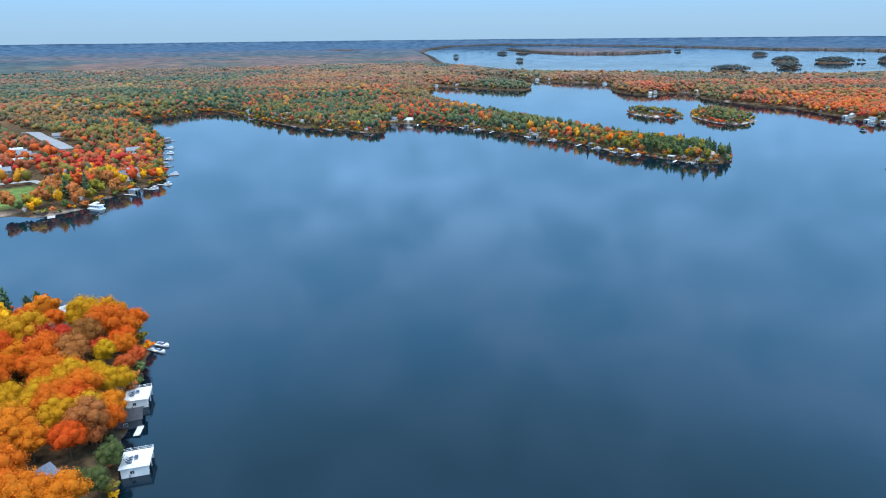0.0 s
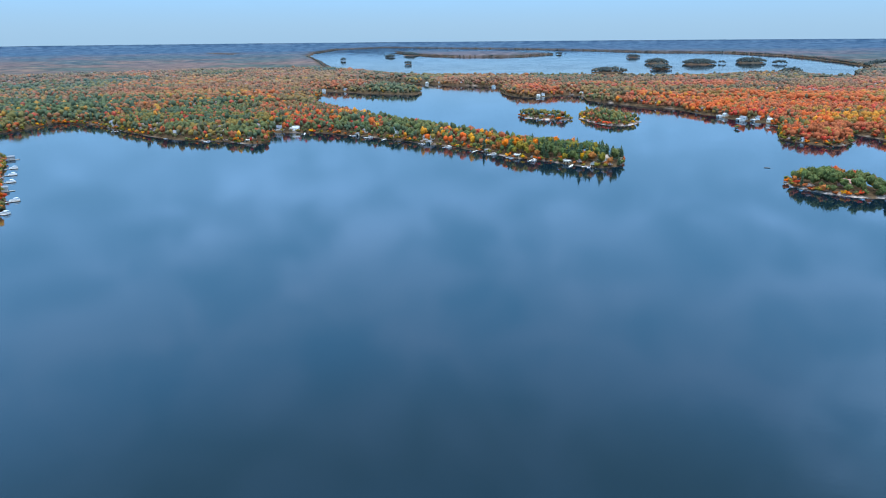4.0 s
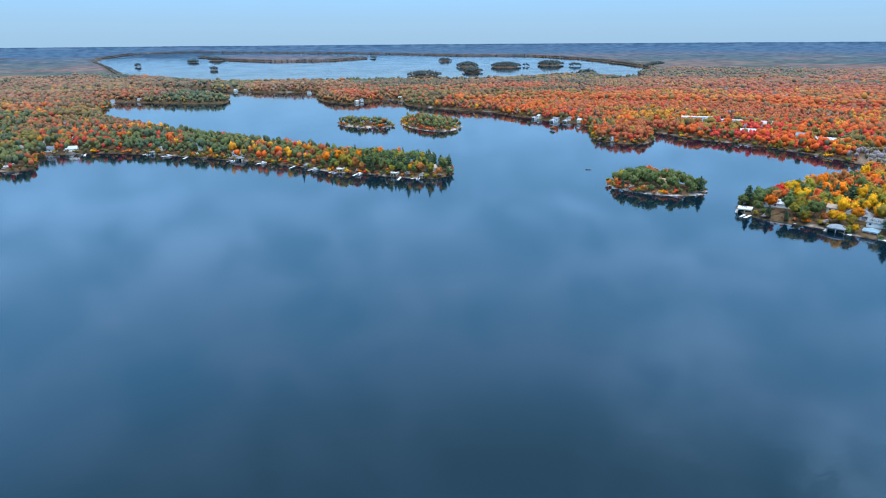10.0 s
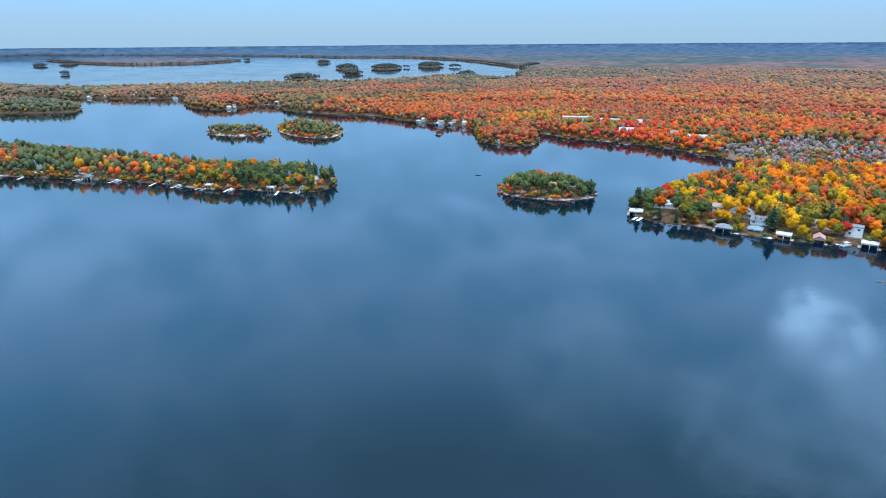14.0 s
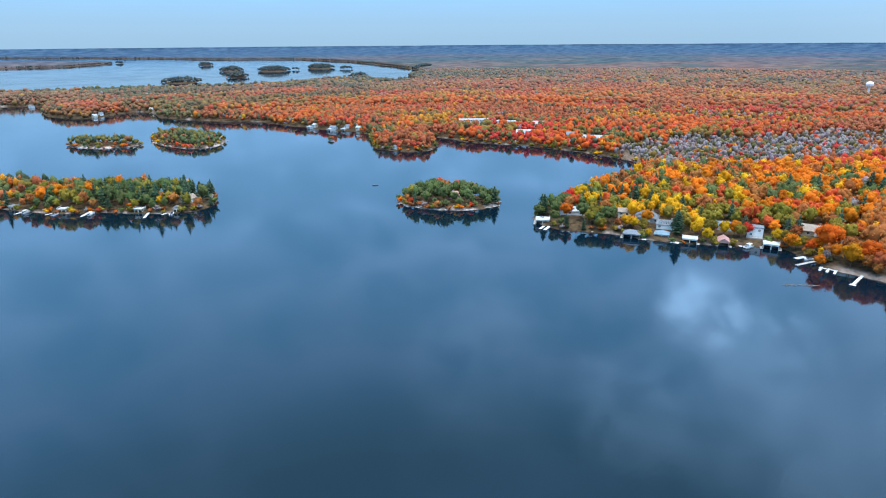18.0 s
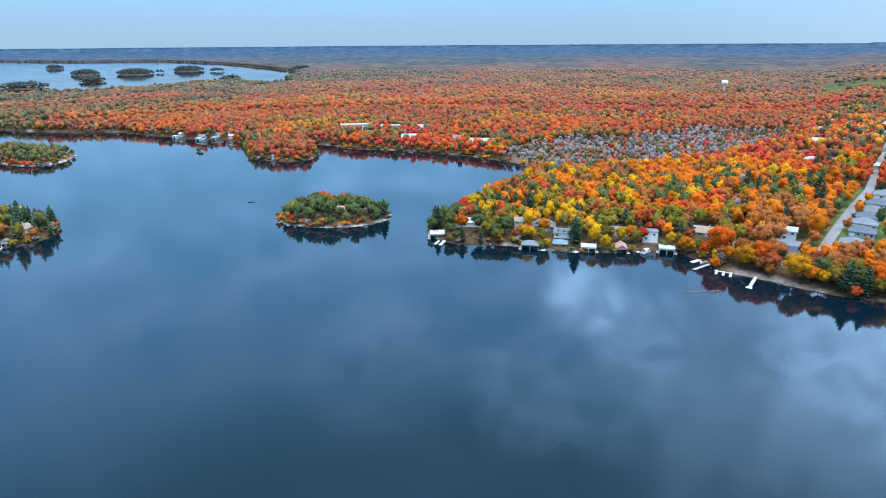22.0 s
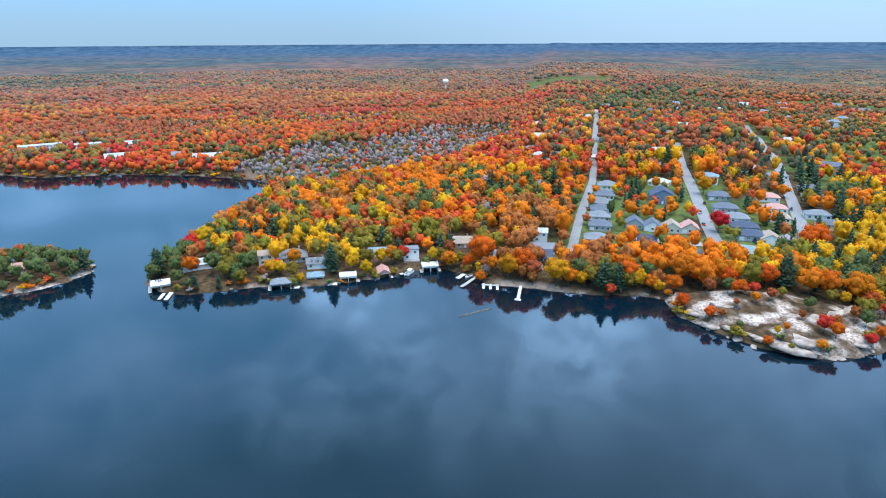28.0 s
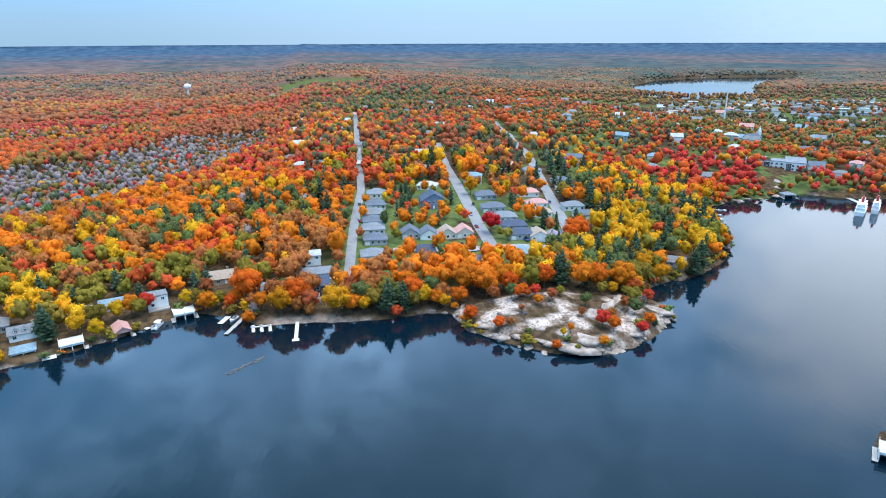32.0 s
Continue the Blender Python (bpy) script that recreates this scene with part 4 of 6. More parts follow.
def house(x, y, w, d, storeys=1, wall="white", roof="grey", label="", form="gable", along="x", turn_=None, chimney=False, dormers=0, porch=False, windows=True, rise=None, group="", z=None, clear=None, name="house", garage=False, front=1):
    """A dwelling; its front looks along local -y."""
    turn_ = water_way(x, y) if turn_ is None else turn_
    z = float(height_at([x], [y])[0]) if z is None else z
    z = max(z, 0.6)
    h = 2.7 * storeys + 0.3
    rise = (min(w, d) * 0.32 if form == "gable" else min(w, d) * 0.26) if rise is None else rise
    root = put(name, pose(x, y, z, 0, 0, math.degrees(turn_)), label, "house", group)
    part("wall", wall_body(w, d, h, rise if form == "gable" else 0, along), WALLS[wall], root)
    if form == "gable":
        roof_ob = part("roof", gable_roof(w, d, h, rise, along=along), ROOFS[roof], root)
    elif form == "hip":
        roof_ob = part("roof", hip_roof(w, d, h, rise), ROOFS[roof], root)
    else:
        roof_ob = part("roof", boxes((-w / 2 - 0.2, w / 2 + 0.2, -d / 2 - 0.2, d / 2 + 0.2, h, h + 0.35)), ROOFS[roof], root)
    if chimney:
        part("chimney", boxes((w * 0.2, w * 0.2 + 0.9, 0.2, 1.1, h - 0.5, h + rise + 1.2), (w * 0.2 - 0.1, w * 0.2 + 1.0, 0.1, 1.2, h + rise + 1.0, h + rise + 1.2)), WALLS["beige"], roof_ob)
    if windows:
        n = max(2, int(w / 3.2))
        for s in range(storeys):
            for k in range(n):
                px = (k + 0.5) / n * w - w / 2
                if s == 0 and k == n // 2 and not garage:
                    add_door(root, pose(px, -d / 2, 0.05))
                elif not (garage and s == 0 and k == 0):
                    add_window(root, pose(px, -d / 2, 2.7 * s + 0.95))
        for side in (-1, 1):
            for s in range(storeys):
                add_window(root, pose(side * w / 2, 0, 2.7 * s + 0.95, 0, 0, 90 * side), 1.1, 1.2)
    if garage:
        shared_part("garage", "garage_door", lambda: boxes(*((-1.3, 1.3, -0.05, 0.02, 0.53 * k, 0.53 * k + 0.5) for k in range(4))), TRIM, root, pose(-w / 2 + 1.9, -d / 2, 0.05))
    for k in range(dormers):
        px = (k + 0.5) / dormers * w * 0.8 - w * 0.4
        dm = part("dormer", wall_body(1.7, 2.2, 1.1, 0.7, "y", 0), WALLS[wall], root)
        dm.matrix_local = pose(px, -d * 0.26, h + rise * 0.28)
        dr = part("dormer_roof", gable_roof(1.7, 2.2, 1.1, 0.7, 0.2, 0.12, "y"), ROOFS[roof], dm)
        add_window(dm, pose(0, -1.1, 0.15), 0.9, 0.8)
    if porch:
        part("porch", boxes((-w / 2, w / 2, -d / 2 - 3, -d / 2, -2.0, 0.1), *((-w / 2 + k * w / 4 - 0.06, -w / 2 + k * w / 4 + 0.06, -d / 2 - 3, -d / 2 - 2.88, 0.1, 1.1) for k in range(5)), (-w / 2, w / 2, -d / 2 - 3, -d / 2 - 2.9, 1.0, 1.1)), DECK, root)
    c, s = math.cos(turn_), math.sin(turn_)
    q = max(w, d) / 2 + 1.5 if clear is None else clear
    CLEAR.append((x, y, q))
    for k in range(front):
        CLEAR.append((x + s * (d / 2 + 4 + 5 * k), y - c * (d / 2 + 4 + 5 * k), q * max(0.45, 0.75 - 0.1 * k)))
    return root


def dock(x, y, long_, wide, turn_, label="grey weathered timber dock on piles at the shore", mat=None, head=0.0, group="lake docks", name="dock"):
    """A dock from its shore end, running along local -y; head: the width of a cross-piece at the end."""
    root = put(name, pose(x, y, 0, 0, 0, math.degrees(turn_)), label, "dock", group)
    mat = mat or DECK
    bm, step = bmesh.new(), max(0.5, long_ / 24)
    n = int(long_ / step)
    for k in range(n):
        box(bm, -wide / 2, wide / 2, -(k + 1) * step + 0.03, -k * step, 0.42, 0.5)
    tagged(part("decking", bm, mat, root), kind="stuff")
    part("stringer", boxes((-wide / 2 + 0.1, -wide / 2 + 0.25, -long_, 0, 0.2, 0.42), (wide / 2 - 0.25, wide / 2 - 0.1, -long_, 0, 0.2, 0.42)), PILE, root)
    if head:
        tagged(part("dock_head", boxes(*((-wide / 2 - head / 2 + k * 0.5, -wide / 2 - head / 2 + k * 0.5 + 0.47, -long_ - 2.2, -long_, 0.42, 0.5) for k in range(int((head + wide) / 0.5)))), mat, root), kind="stuff")
    for k in range(max(2, int(long_ / 5)) + 1):
        yy = -0.3 - k * (long_ - 0.6) / max(2, int(long_ / 5))
        for side in (-1, 1):
            shared_part("pile", "pile", pile_mesh, PILE, root, pose(side * wide / 2, yy, 0))
    return root


def boathouse(x, y, w, d, turn_, style="deck", wall="white", roof="grey", label="", group="boathouses", doors=2, rail=True, apron=True):
    """A boathouse standing in the water; its boat doors look along local -y."""
    root = put("boathouse", pose(x, y, 0, 0, 0, math.degrees(turn_)), label, "boathouse", group)
    h, t = 3.2, 0.2
    part("wall", boxes((-w / 2, -w / 2 + t, -d / 2, d / 2, -0.6, h), (w / 2 - t, w / 2, -d / 2, d / 2, -0.6, h), (-w / 2 + t, w / 2 - t, d / 2 - t, d / 2, -0.6, h), (-w / 2 + t, w / 2 - t, -d / 2, -d / 2 + t, 2.35, h), *((-w / 2 + w * (k + 1) / doors - 0.2, -w / 2 + w * (k + 1) / doors + 0.2, -d / 2, -d / 2 + t, -0.6, 2.35) for k in range(doors - 1))), WALLS[wall], root)
    # an added dark wall behind the doors gives the shaded inside
    part("slip", boxes((-w / 2 + t, w / 2 - t, 0.0, 0.15, -0.5, h - 0.05), (-w / 2 + t, w / 2 - t, 0.15, d / 2 - t, 0.25, 0.4)), SHADE_IN, root, "boarded boat slip, coloured dark for the shade inside")
    for k in range(4):
        shared_part("pile", "pile", pile_mesh, PILE, root, pose((-1) ** k * (w / 2 + 0.15), -d / 2 + (k // 2) * d * 0.7, 0.3))
    for side in (-1, 1):
        add_window(root, pose(side * w / 2, d * 0.1, 1.2, 0, 0, 90 * side), 1.1, 1.0)
    if style == "gable":
        rise = w * 0.3
        part("gable_end", prism(bmesh.new(), [(-w / 2, h), (w / 2, h), (0, h + rise - 0.05)], -d / 2, d / 2), WALLS[wall], root)
        part("roof", gable_roof(w, d, h, rise, 0.45, 0.2, "y"), ROOFS[roof], root)
    elif style == "hip":
        part("roof", hip_roof(w, d, h, w * 0.2), ROOFS[roof], root)
    else:
        for k in range(14):
            shared_part(("deck_board", w, d), "deck_board", lambda: boxes((0.0, (w + 0.7) / 14 - 0.03, -d / 2 - 0.35, d / 2 + 0.35, h, h + 0.14)), PALE_DECK, root, pose(-w / 2 - 0.35 + k * (w + 0.7) / 14, 0, 0))
        if rail:
            a, b = w / 2 + 0.25, d / 2 + 0.25
            for zz in (h + 1.05, h + 0.55):
                part("rail", boxes((-a, a, -b - 0.03, -b + 0.03, zz, zz + 0.07)), TRIM, root)
                for side in (-1, 1):
                    part("rail", boxes((side * a - 0.03, side * a + 0.03, -b, b, zz, zz + 0.07)), TRIM, root)
            for k in range(7):
                shared_part("rail_post", "rail_post", rail_mesh, TRIM, root, pose(-a + k * 2 * a / 6, -b, h + 0.1))
            for k in range(1, 4):
                for side in (-1, 1):
                    shared_part("rail_post", "rail_post", rail_mesh, TRIM, root, pose(side * a, -b + k * 2 * b / 4, h + 0.1))
    if apron:
        part("apron", boxes((-w / 2 - 1.6, -w / 2, -d / 2 - 1.5, d / 2, 0.38, 0.5), (w / 2, w / 2 + 1.6, -d / 2 - 1.5, d / 2, 0.38, 0.5)), DECK, root, "weathered deck boards beside the boathouse")
    CLEAR.append((x, y, max(w, d) / 2 + 1))
    return root


def deck_set(x, y, z, turn_):
    """A table and lounge chairs on a sun deck."""
    m = pose(x, y, z, 0, 0, math.degrees(turn_))
    table = put("patio_table", m, "dark patio table standing on the sun deck", "table")
    part("tabletop", boxes((-0.8, 0.8, -0.5, 0.5, 0.68, 0.74)), VINYL, table)
    for k in range(4):
        shared_part("table_leg", "leg", lambda: boxes((-0.04, 0.04, -0.04, 0.04, 0, 0.68)), VINYL, table, pose((-1) ** k * 0.7, (k // 2) * 0.8 - 0.4, 0))
    for k in range(3):
        c = put("lounge_chair", m @ pose(-2 + 1.2 * k, 1.8, 0, 0, 0, 15 * k), "dark lounge chair on the sun deck", "chair", "deck chairs")
        part("seat", boxes((-0.3, 0.3, -0.9, 0.3, 0.3, 0.38)), VINYL, c)
        back = part("backrest", boxes((-0.3, 0.3, 0, 0.07, 0, 0.8)), VINYL, c)
        back.matrix_local = pose(0, 0.3, 0.36, -30)
        for q in range(4):
            shared_part("chair_leg", "leg", lambda: boxes((-0.03, 0.03, -0.03, 0.03, 0, 0.3)), STEEL, c, pose((-1) ** q * 0.26, (q // 2) * 1.0 - 0.8, 0))


def hull(long_, wide, deep, bow=0.42, rows=9, flare=0.12):
    """An open boat's outside, along local y, its bow at +y."""
    bm, rims = bmesh.new(), []
    for k in range(rows):
        t = k / (rows - 1)
        half = wide / 2 * (1 - max(0.0, (t - 1 + bow) / bow) ** 2.2) + 0.02
        yy = (t - 0.5) * long_
        keel = -deep * 0.45 + max(0.0, t - 0.7) * deep * 1.2
        top = deep * 0.55 + t * t * deep * 0.25
        rims.append([bm.verts.new((sx * half * q, yy, zz)) for sx, q, zz in ((-1, 1 + flare, top), (-1, 0.85, keel * 0.3), (0, 0, keel), (1, 0.85, keel * 0.3), (1, 1 + flare, top))])
    for a, b in zip(rims, rims[1:]):
        for k in range(4):
            bm.faces.new((a[k], a[k + 1], b[k + 1], b[k]))
        bm.faces.new((a[4], a[0], b[0], b[4]))
    bm.faces.new(rims[0][::-1])
    bm.faces.new(rims[-1])
    return bm


def motorboat(m, long_=6.5, label="white motorboat with a dark canvas cover, tied to the dock", cover=True):
    b = put("motorboat", m, label, "boat", "moored boats")
    shared_part(("hull", long_), "hull", lambda: hull(long_, long_ * 0.36, 1.1), GEL_WHITE, b, pose(0, 0, 0.1))
    shared_part(("cockpit", long_), "cockpit", lambda: boxes((-long_ * 0.13, long_ * 0.13, -long_ * 0.4, long_ * 0.12, 0.8, 0.92), bevel=0.04), VINYL if cover else SHADE_IN, b, Matrix(), "dark cockpit cover")
    shared_part(("shield", long_), "windshield", lambda: prism(bmesh.new(), [(-long_ * 0.14, 0.85), (long_ * 0.14, 0.85), (long_ * 0.11, 1.4), (-long_ * 0.11, 1.4)], long_ * 0.12, long_ * 0.14), GLASS, b, Matrix())
    shared_part(("motor", long_), "outboard_motor", lambda: boxes((-0.22, 0.22, -long_ / 2 - 0.5, -long_ / 2 - 0.05, 0.2, 1.2), (-0.08, 0.08, -long_ / 2 - 0.35, -long_ / 2 - 0.15, -0.6, 0.2), bevel=0.03), VINYL, b, Matrix())
    return b


def pontoon_boat(m, label="white pontoon boat with a canopy, moored at the shore"):
    b = put("pontoon_boat", m, label, "boat", "moored boats")
    for side in (-1, 1):
        shared_part("float", "pontoon", lambda: tube(tube(bmesh.new(), (0, -3.6, 0.15), (0, 3.2, 0.15), 0.36, 0.36, 10), (0, 3.2, 0.15), (0, 4.0, 0.3), 0.36, 0.05, 10), STEEL, b, pose(side * 1.0, 0, 0))
    shared_part("pdeck", "deck", lambda: boxes((-1.35, 1.35, -3.6, 3.5, 0.5, 0.62)), PALE_DECK, b, Matrix())
    shared_part("pfence", "fence", lambda: boxes((-1.35, -1.29, -3.4, 3.3, 0.62, 1.35), (1.29, 1.35, -3.4, 3.3, 0.62, 1.35), (-1.29, 1.29, 3.24, 3.3, 0.62, 1.35)), GEL_WHITE, b, Matrix())
    shared_part("ptop", "canopy", lambda: boxes((-1.3, 1.3, -2.6, 0.6, 2.35, 2.45), bevel=0.05), GEL_WHITE, b, Matrix())
    for k in range(4):
        shared_part("ppost", "canopy_post", lambda: boxes((-0.03, 0.03, -0.03, 0.03, 0.6, 2.36)), STEEL, b, pose((-1) ** k * 1.2, -2.5 + (k // 2) * 3.0, 0))
    shared_part("pseat", "seat", lambda: boxes((-1.2, -0.6, -3.2, -0.8, 0.62, 1.05), (0.6, 1.2, 0.6, 3.0, 0.62, 1.05), bevel=0.05), VINYL, b, Matrix())
    return b


def car(m, k):
    c = put("car", m, ("white", "silver", "black", "red", "blue")[k % 5] + " car parked beside the street", "car", "parked cars")
    paint = CAR_PAINT[k % 5]
    shared_part(("carbody", k % 5), "body", lambda: boxes((-0.9, 0.9, -2.2, 2.2, 0.3, 0.95), bevel=0.12), paint, c, Matrix())
    shared_part(("cabin", k % 5), "cabin", lambda: prism(bmesh.new(), [(-0.85, 0.95), (0.85, 0.95), (0.68, 1.5), (-0.68, 1.5)], -1.5, 0.9), GLASS, c, Matrix(), "dark glazed cabin")
    for q in range(4):
        wheel = shared_part("wheel", "wheel", lambda: tube(bmesh.new(), (-0.1, 0, 0), (0.1, 0, 0), 0.33, 0.33, 12), RUBBER, c, pose((-1) ** q * 0.85, (q // 2) * 2.7 - 1.35, 0.33))
    return c


def street(name, points, wide, label, mat=ASPHALT, lift=0.3):
    """A road laid on the ground along its points."""
    bm, pts = bmesh.new(), []
    for (ax, ay), (bx, by) in zip(points, points[1:]):
        n = max(1, int(math.hypot(bx - ax, by - ay) / 4))
        pts += [(ax + (bx - ax) * k / n, ay + (by - ay) * k / n) for k in range(n)]
    pts.append(points[-1])
    px, py = np.array(pts).T
    dx, dy = np.gradient(px), np.gradient(py)
    l = np.hypot(dx, dy)
    sides = []
    zc = np.convolve(np.pad(height_at(px, py), 2, mode="edge"), np.ones(5) / 5, "valid")
    for q in (-1, 0, 1):
        sx, sy = px - dy / l * wide / 2 * q, py + dx / l * wide / 2 * q
        sides.append([bm.verts.new((a, b, max(zz, hh) + lift - 0.06 * abs(q))) for a, b, zz, hh in zip(sx, sy, zc, height_at(sx, sy))])
    for a, b in zip(sides, sides[1:]):
        for k in range(len(pts) - 1):
            bm.faces.new((a[k], a[k + 1], b[k + 1], b[k]))
    me = bpy.data.meshes.new(name)
    bm.to_mesh(me)
    bm.free()
    me.materials.append(mat)
    for a, b in pts[::2]:
        CLEAR.append((a, b, wide / 2 + 2.4))
    return tagged(new(name, me), label, "road", kind="structure")


# ---- roads ----
street("road_hill", [(462, 173), (500, 168), (538, 163), (617, 150), (700, 143), (799, 135), (994, 118)], 5.5, "narrow grey asphalt street climbing through the maples")
street("road_middle", [(486, 91), (520, 88), (560, 84), (610, 79), (670, 74), (760, 62)], 7.5, "grey residential street between bungalows")
street("road_town", [(500, 38), (540, 29), (590, 17), (675, -3), (761, -15), (900, -40)], 7.5, "grey residential street with lawns and driveways")
street("road_cross", [(497, 145), (495, 132), (489, 112), (486, 91), (478, 62), (497, 38)], 6.5, "pale concrete-grey cross street in front of the bungalows", GRAVEL)
street("road_west", [(-760, 990), (-626, 888), (-533, 816), (-470, 750), (-421, 697)], 14.0, "wide grey road leading into the west shore town")
street("road_park", [(-440, 510), (-376, 517), (-352, 524), (-318, 500), (-322, 470)], 6.0, "pale park lane beside the lawn", GRAVEL)

for q in range(24):
    a = (-626 + 205 * q / 23, 888 - 191 * q / 23)
    l = math.hypot(*a)
    for k in range(1, 5):
        CLEAR.append((a[0] * (1 - 13 * k / l), a[1] * (1 - 13 * k / l), 10))

# ---- the near west shore ----
boathouse(-90.5, 152, 8.0, 7.6, math.radians(106), "deck", "white", "white", "white boathouse with a flat sun deck standing in the water", doors=2, apron=False)
deck_set(-90.5, 152.0, 3.36, math.radians(106))
boathouse(-106.3, 187, 8.0, 7.4, math.radians(106), "deck", "white", "white", "white boathouse with a railed roof deck and patio furniture", doors=2, apron=False)
deck_set(-106.5, 187.5, 3.36, math.radians(106))
boathouse(-103.5, 174.5, 7.0, 8.0, math.radians(110), "gable", "dark", "black", "dark boathouse with a black roof beside white decks", doors=1, apron=False)
dock(-99, 172.5, 5.5, 2.0, math.radians(10), "small white dock below the dark boathouse", PALE_DECK)
dock(-121, 226, 6.5, 2.2, math.radians(68), "low pale dock with boats tied up", PALE_DECK)
motorboat(pose(-116, 229, 0, 0, 0, -110), 6.5)
motorboat(pose(-114.5, 223.5, 0, 0, 0, -115), 5.0, "small white motorboat moored at the pale dock")
boathouse(-172, 261, 8.0, 6.5, math.radians(140), "hip", "white", "white", "boathouse with a pale curved white roof among trees", doors=1)
CLEAR += [(-158, 250, 9), (-164, 253, 9), (-150, 246, 7)]
dock(-166, 258, 9, 1.6, math.radians(128), "dark narrow dock running out past the trees")
house(-111, 137, 11, 8, 1, "grey", "slate", "grey house with a slate-blue metal roof under orange maples", turn_=math.radians(70), z=4, clear=5)
house(-141, 176, 9, 7, 1, "grey", "pale", "low grey cottage roofed in pale metal among maples", turn_=math.radians(70), clear=4)
house(-152, 243, 9, 6, 1, "blue", "slate", "low blue-roofed cottage by the cove", turn_=math.radians(110), clear=5)

# ---- the point: cottages and boathouses along the east shore ----
boathouse(409, 382, 9.0, 8.5, facing(409, 382, 330, 330), "deck", "cream", "grey", "cream boathouse with a railed deck at the tip of the point", doors=2)
deck_set(409, 382, 3.36, facing(409, 382, 330, 330))
dock(404, 373, 10, 2.2, math.radians(-75), "pale dock beside the boathouse at the point", PALE_DECK)
dock(402, 376, 8, 1.8, math.radians(-75), "second pale dock beside the boathouse at the point", PALE_DECK)
house(431, 372, 22, 8, 1, "white", "white", "long white lodge with a white metal roof", turn_=facing(431, 372, 300, 300), dormers=1, rise=2.2, front=3)
house(443, 339, 8, 6, 2, "cream", "tan", "cream cottage with stacked balconies among pines", turn_=facing(441, 339, 300, 280), porch=True, front=3)
house(450, 326, 15, 9, 1, "grey", "grey", "large grey-roofed house with dormers facing the lake", form="hip", turn_=facing(447, 326, 300, 270), dormers=3, chimney=True, rise=3.8, front=3)
house(443, 309, 12, 7, 1, "white", "grey", "white house with a grey dormered roof above its boathouse", turn_=facing(442, 309, 300, 260), dormers=3, chimney=True, front=3)
boathouse(431.5, 306.5, 8.5, 7, facing(432, 307, 300, 260), "hip", "white", "sky", "white two-door boathouse with a pale blue roof", doors=2)
boathouse(419.5, 321, 10, 7, facing(422, 321, 300, 270), "hip", "grey", "pale", "grey boathouse with a pale low roof and glazed front", doors=2)
dock(424, 315, 7, 4.5, facing(427, 315, 300, 270), "broad pale dock beside the grey boathouse", PALE_DECK)
dock(414, 349, 5, 1.8, math.radians(-20), "short pale dock below the pines", PALE_DECK)
boathouse(434, 289.5, 8.5, 7, facing(435, 290, 300, 240), "deck", "white", "white", "white boathouse with a flat roof deck beside a spruce", doors=2)
dock(430, 297, 6, 5, facing(430, 297, 330, 260), "pale stone-edged terrace dock below a spruce", PALE_DECK)
dock(439, 281, 4, 1.6, math.radians(-30), "little pale dock at the shore", PALE_DECK)
boathouse(443, 272.5, 6.0, 9, facing(444, 273, 300, 210), "gable", "rose", "rose", "boathouse with a weathered rose-red roof and dark boat door", doors=1)
dock(449, 265, 5, 2.0, facing(449, 265, 330, 190), "pale dock next to the red boathouse", PALE_DECK)
house(466, 262, 9, 7, 2, "white", "grey", "white two-storey cottage with terraces above the shore", form="flat", turn_=facing(466, 262, 300, 210), porch=True, front=3)
pontoon_boat(pose(447, 259, 0, 0, 0, 75))
boathouse(455.5, 249, 8.5, 7, facing(455, 249, 300, 200), "deck", "white", "white", "white boathouse with an open sun deck and stair", doors=2)
house(466, 280, 13, 6, 1, "white", "sky", "low white cottage with a pale blue metal roof", turn_=facing(466, 280, 300, 230))
house(460, 291, 6, 5, 1, "cream", "tan", "small cream shed with a tan roof by the path", turn_=facing(460, 291, 300, 240))
house(486, 235, 15, 9, 1, "beige", "tan", "large beige house with a tan shingled roof", turn_=facing(486, 235, 300, 200), chimney=True, front=3)
dock(459, 225, 8, 2.2, facing(457, 223, 440, 234), "floating pale dock in the cove", PALE_DECK)
dock(450.5, 229, 8, 2.6, facing(445, 233, 435, 237), "floating pale platform dock in the cove", PALE_DECK)
motorboat(pose(447, 226.5, 0, 0, 0, 60), 5.5, "dark covered motorboat beside the floating dock")
dock(450, 221, 20, 2.0, facing(450, 221, 430, 229), "long straight grey dock reaching into the cove")
for k in range(3):
    dock(438 - 0.3 * k, 217.5 - 3.6 * k, 7.5, 1.4, math.radians(-85), "white finger of a U-shaped dock", PALE_DECK)
dock(436, 218.5, 8.5, 1.4, math.radians(0), "white cross walk of a U-shaped dock", PALE_DECK)
dock(440, 198, 20, 1.6, facing(440, 198, 417, 199), "long white dock with a wide end below the beach", PALE_DECK, head=1.5)
house(464, 210, 9, 8, 1, "grey", "sky", "grey cottage with a blue metal roof behind the maples", turn_=facing(464, 210, 300, 190))
house(457, 188, 11, 10, 2, "dark", "navy", "dark navy house with a lower deck", turn_=facing(457, 188, 300, 180), porch=True)
house(474, 188, 15, 7, 1, "white", "pale", "long white bungalow with a pale grey roof on a lawn", turn_=facing(474, 188, 300, 186))
house(490, 189, 8, 6, 2, "white", "white", "small white house with a white roof on the lawn", turn_=facing(490, 189, 300, 180))
dock(447, 193, 7, 1.2, facing(447, 193, 440, 199), "wooden stairway landing above the beach")

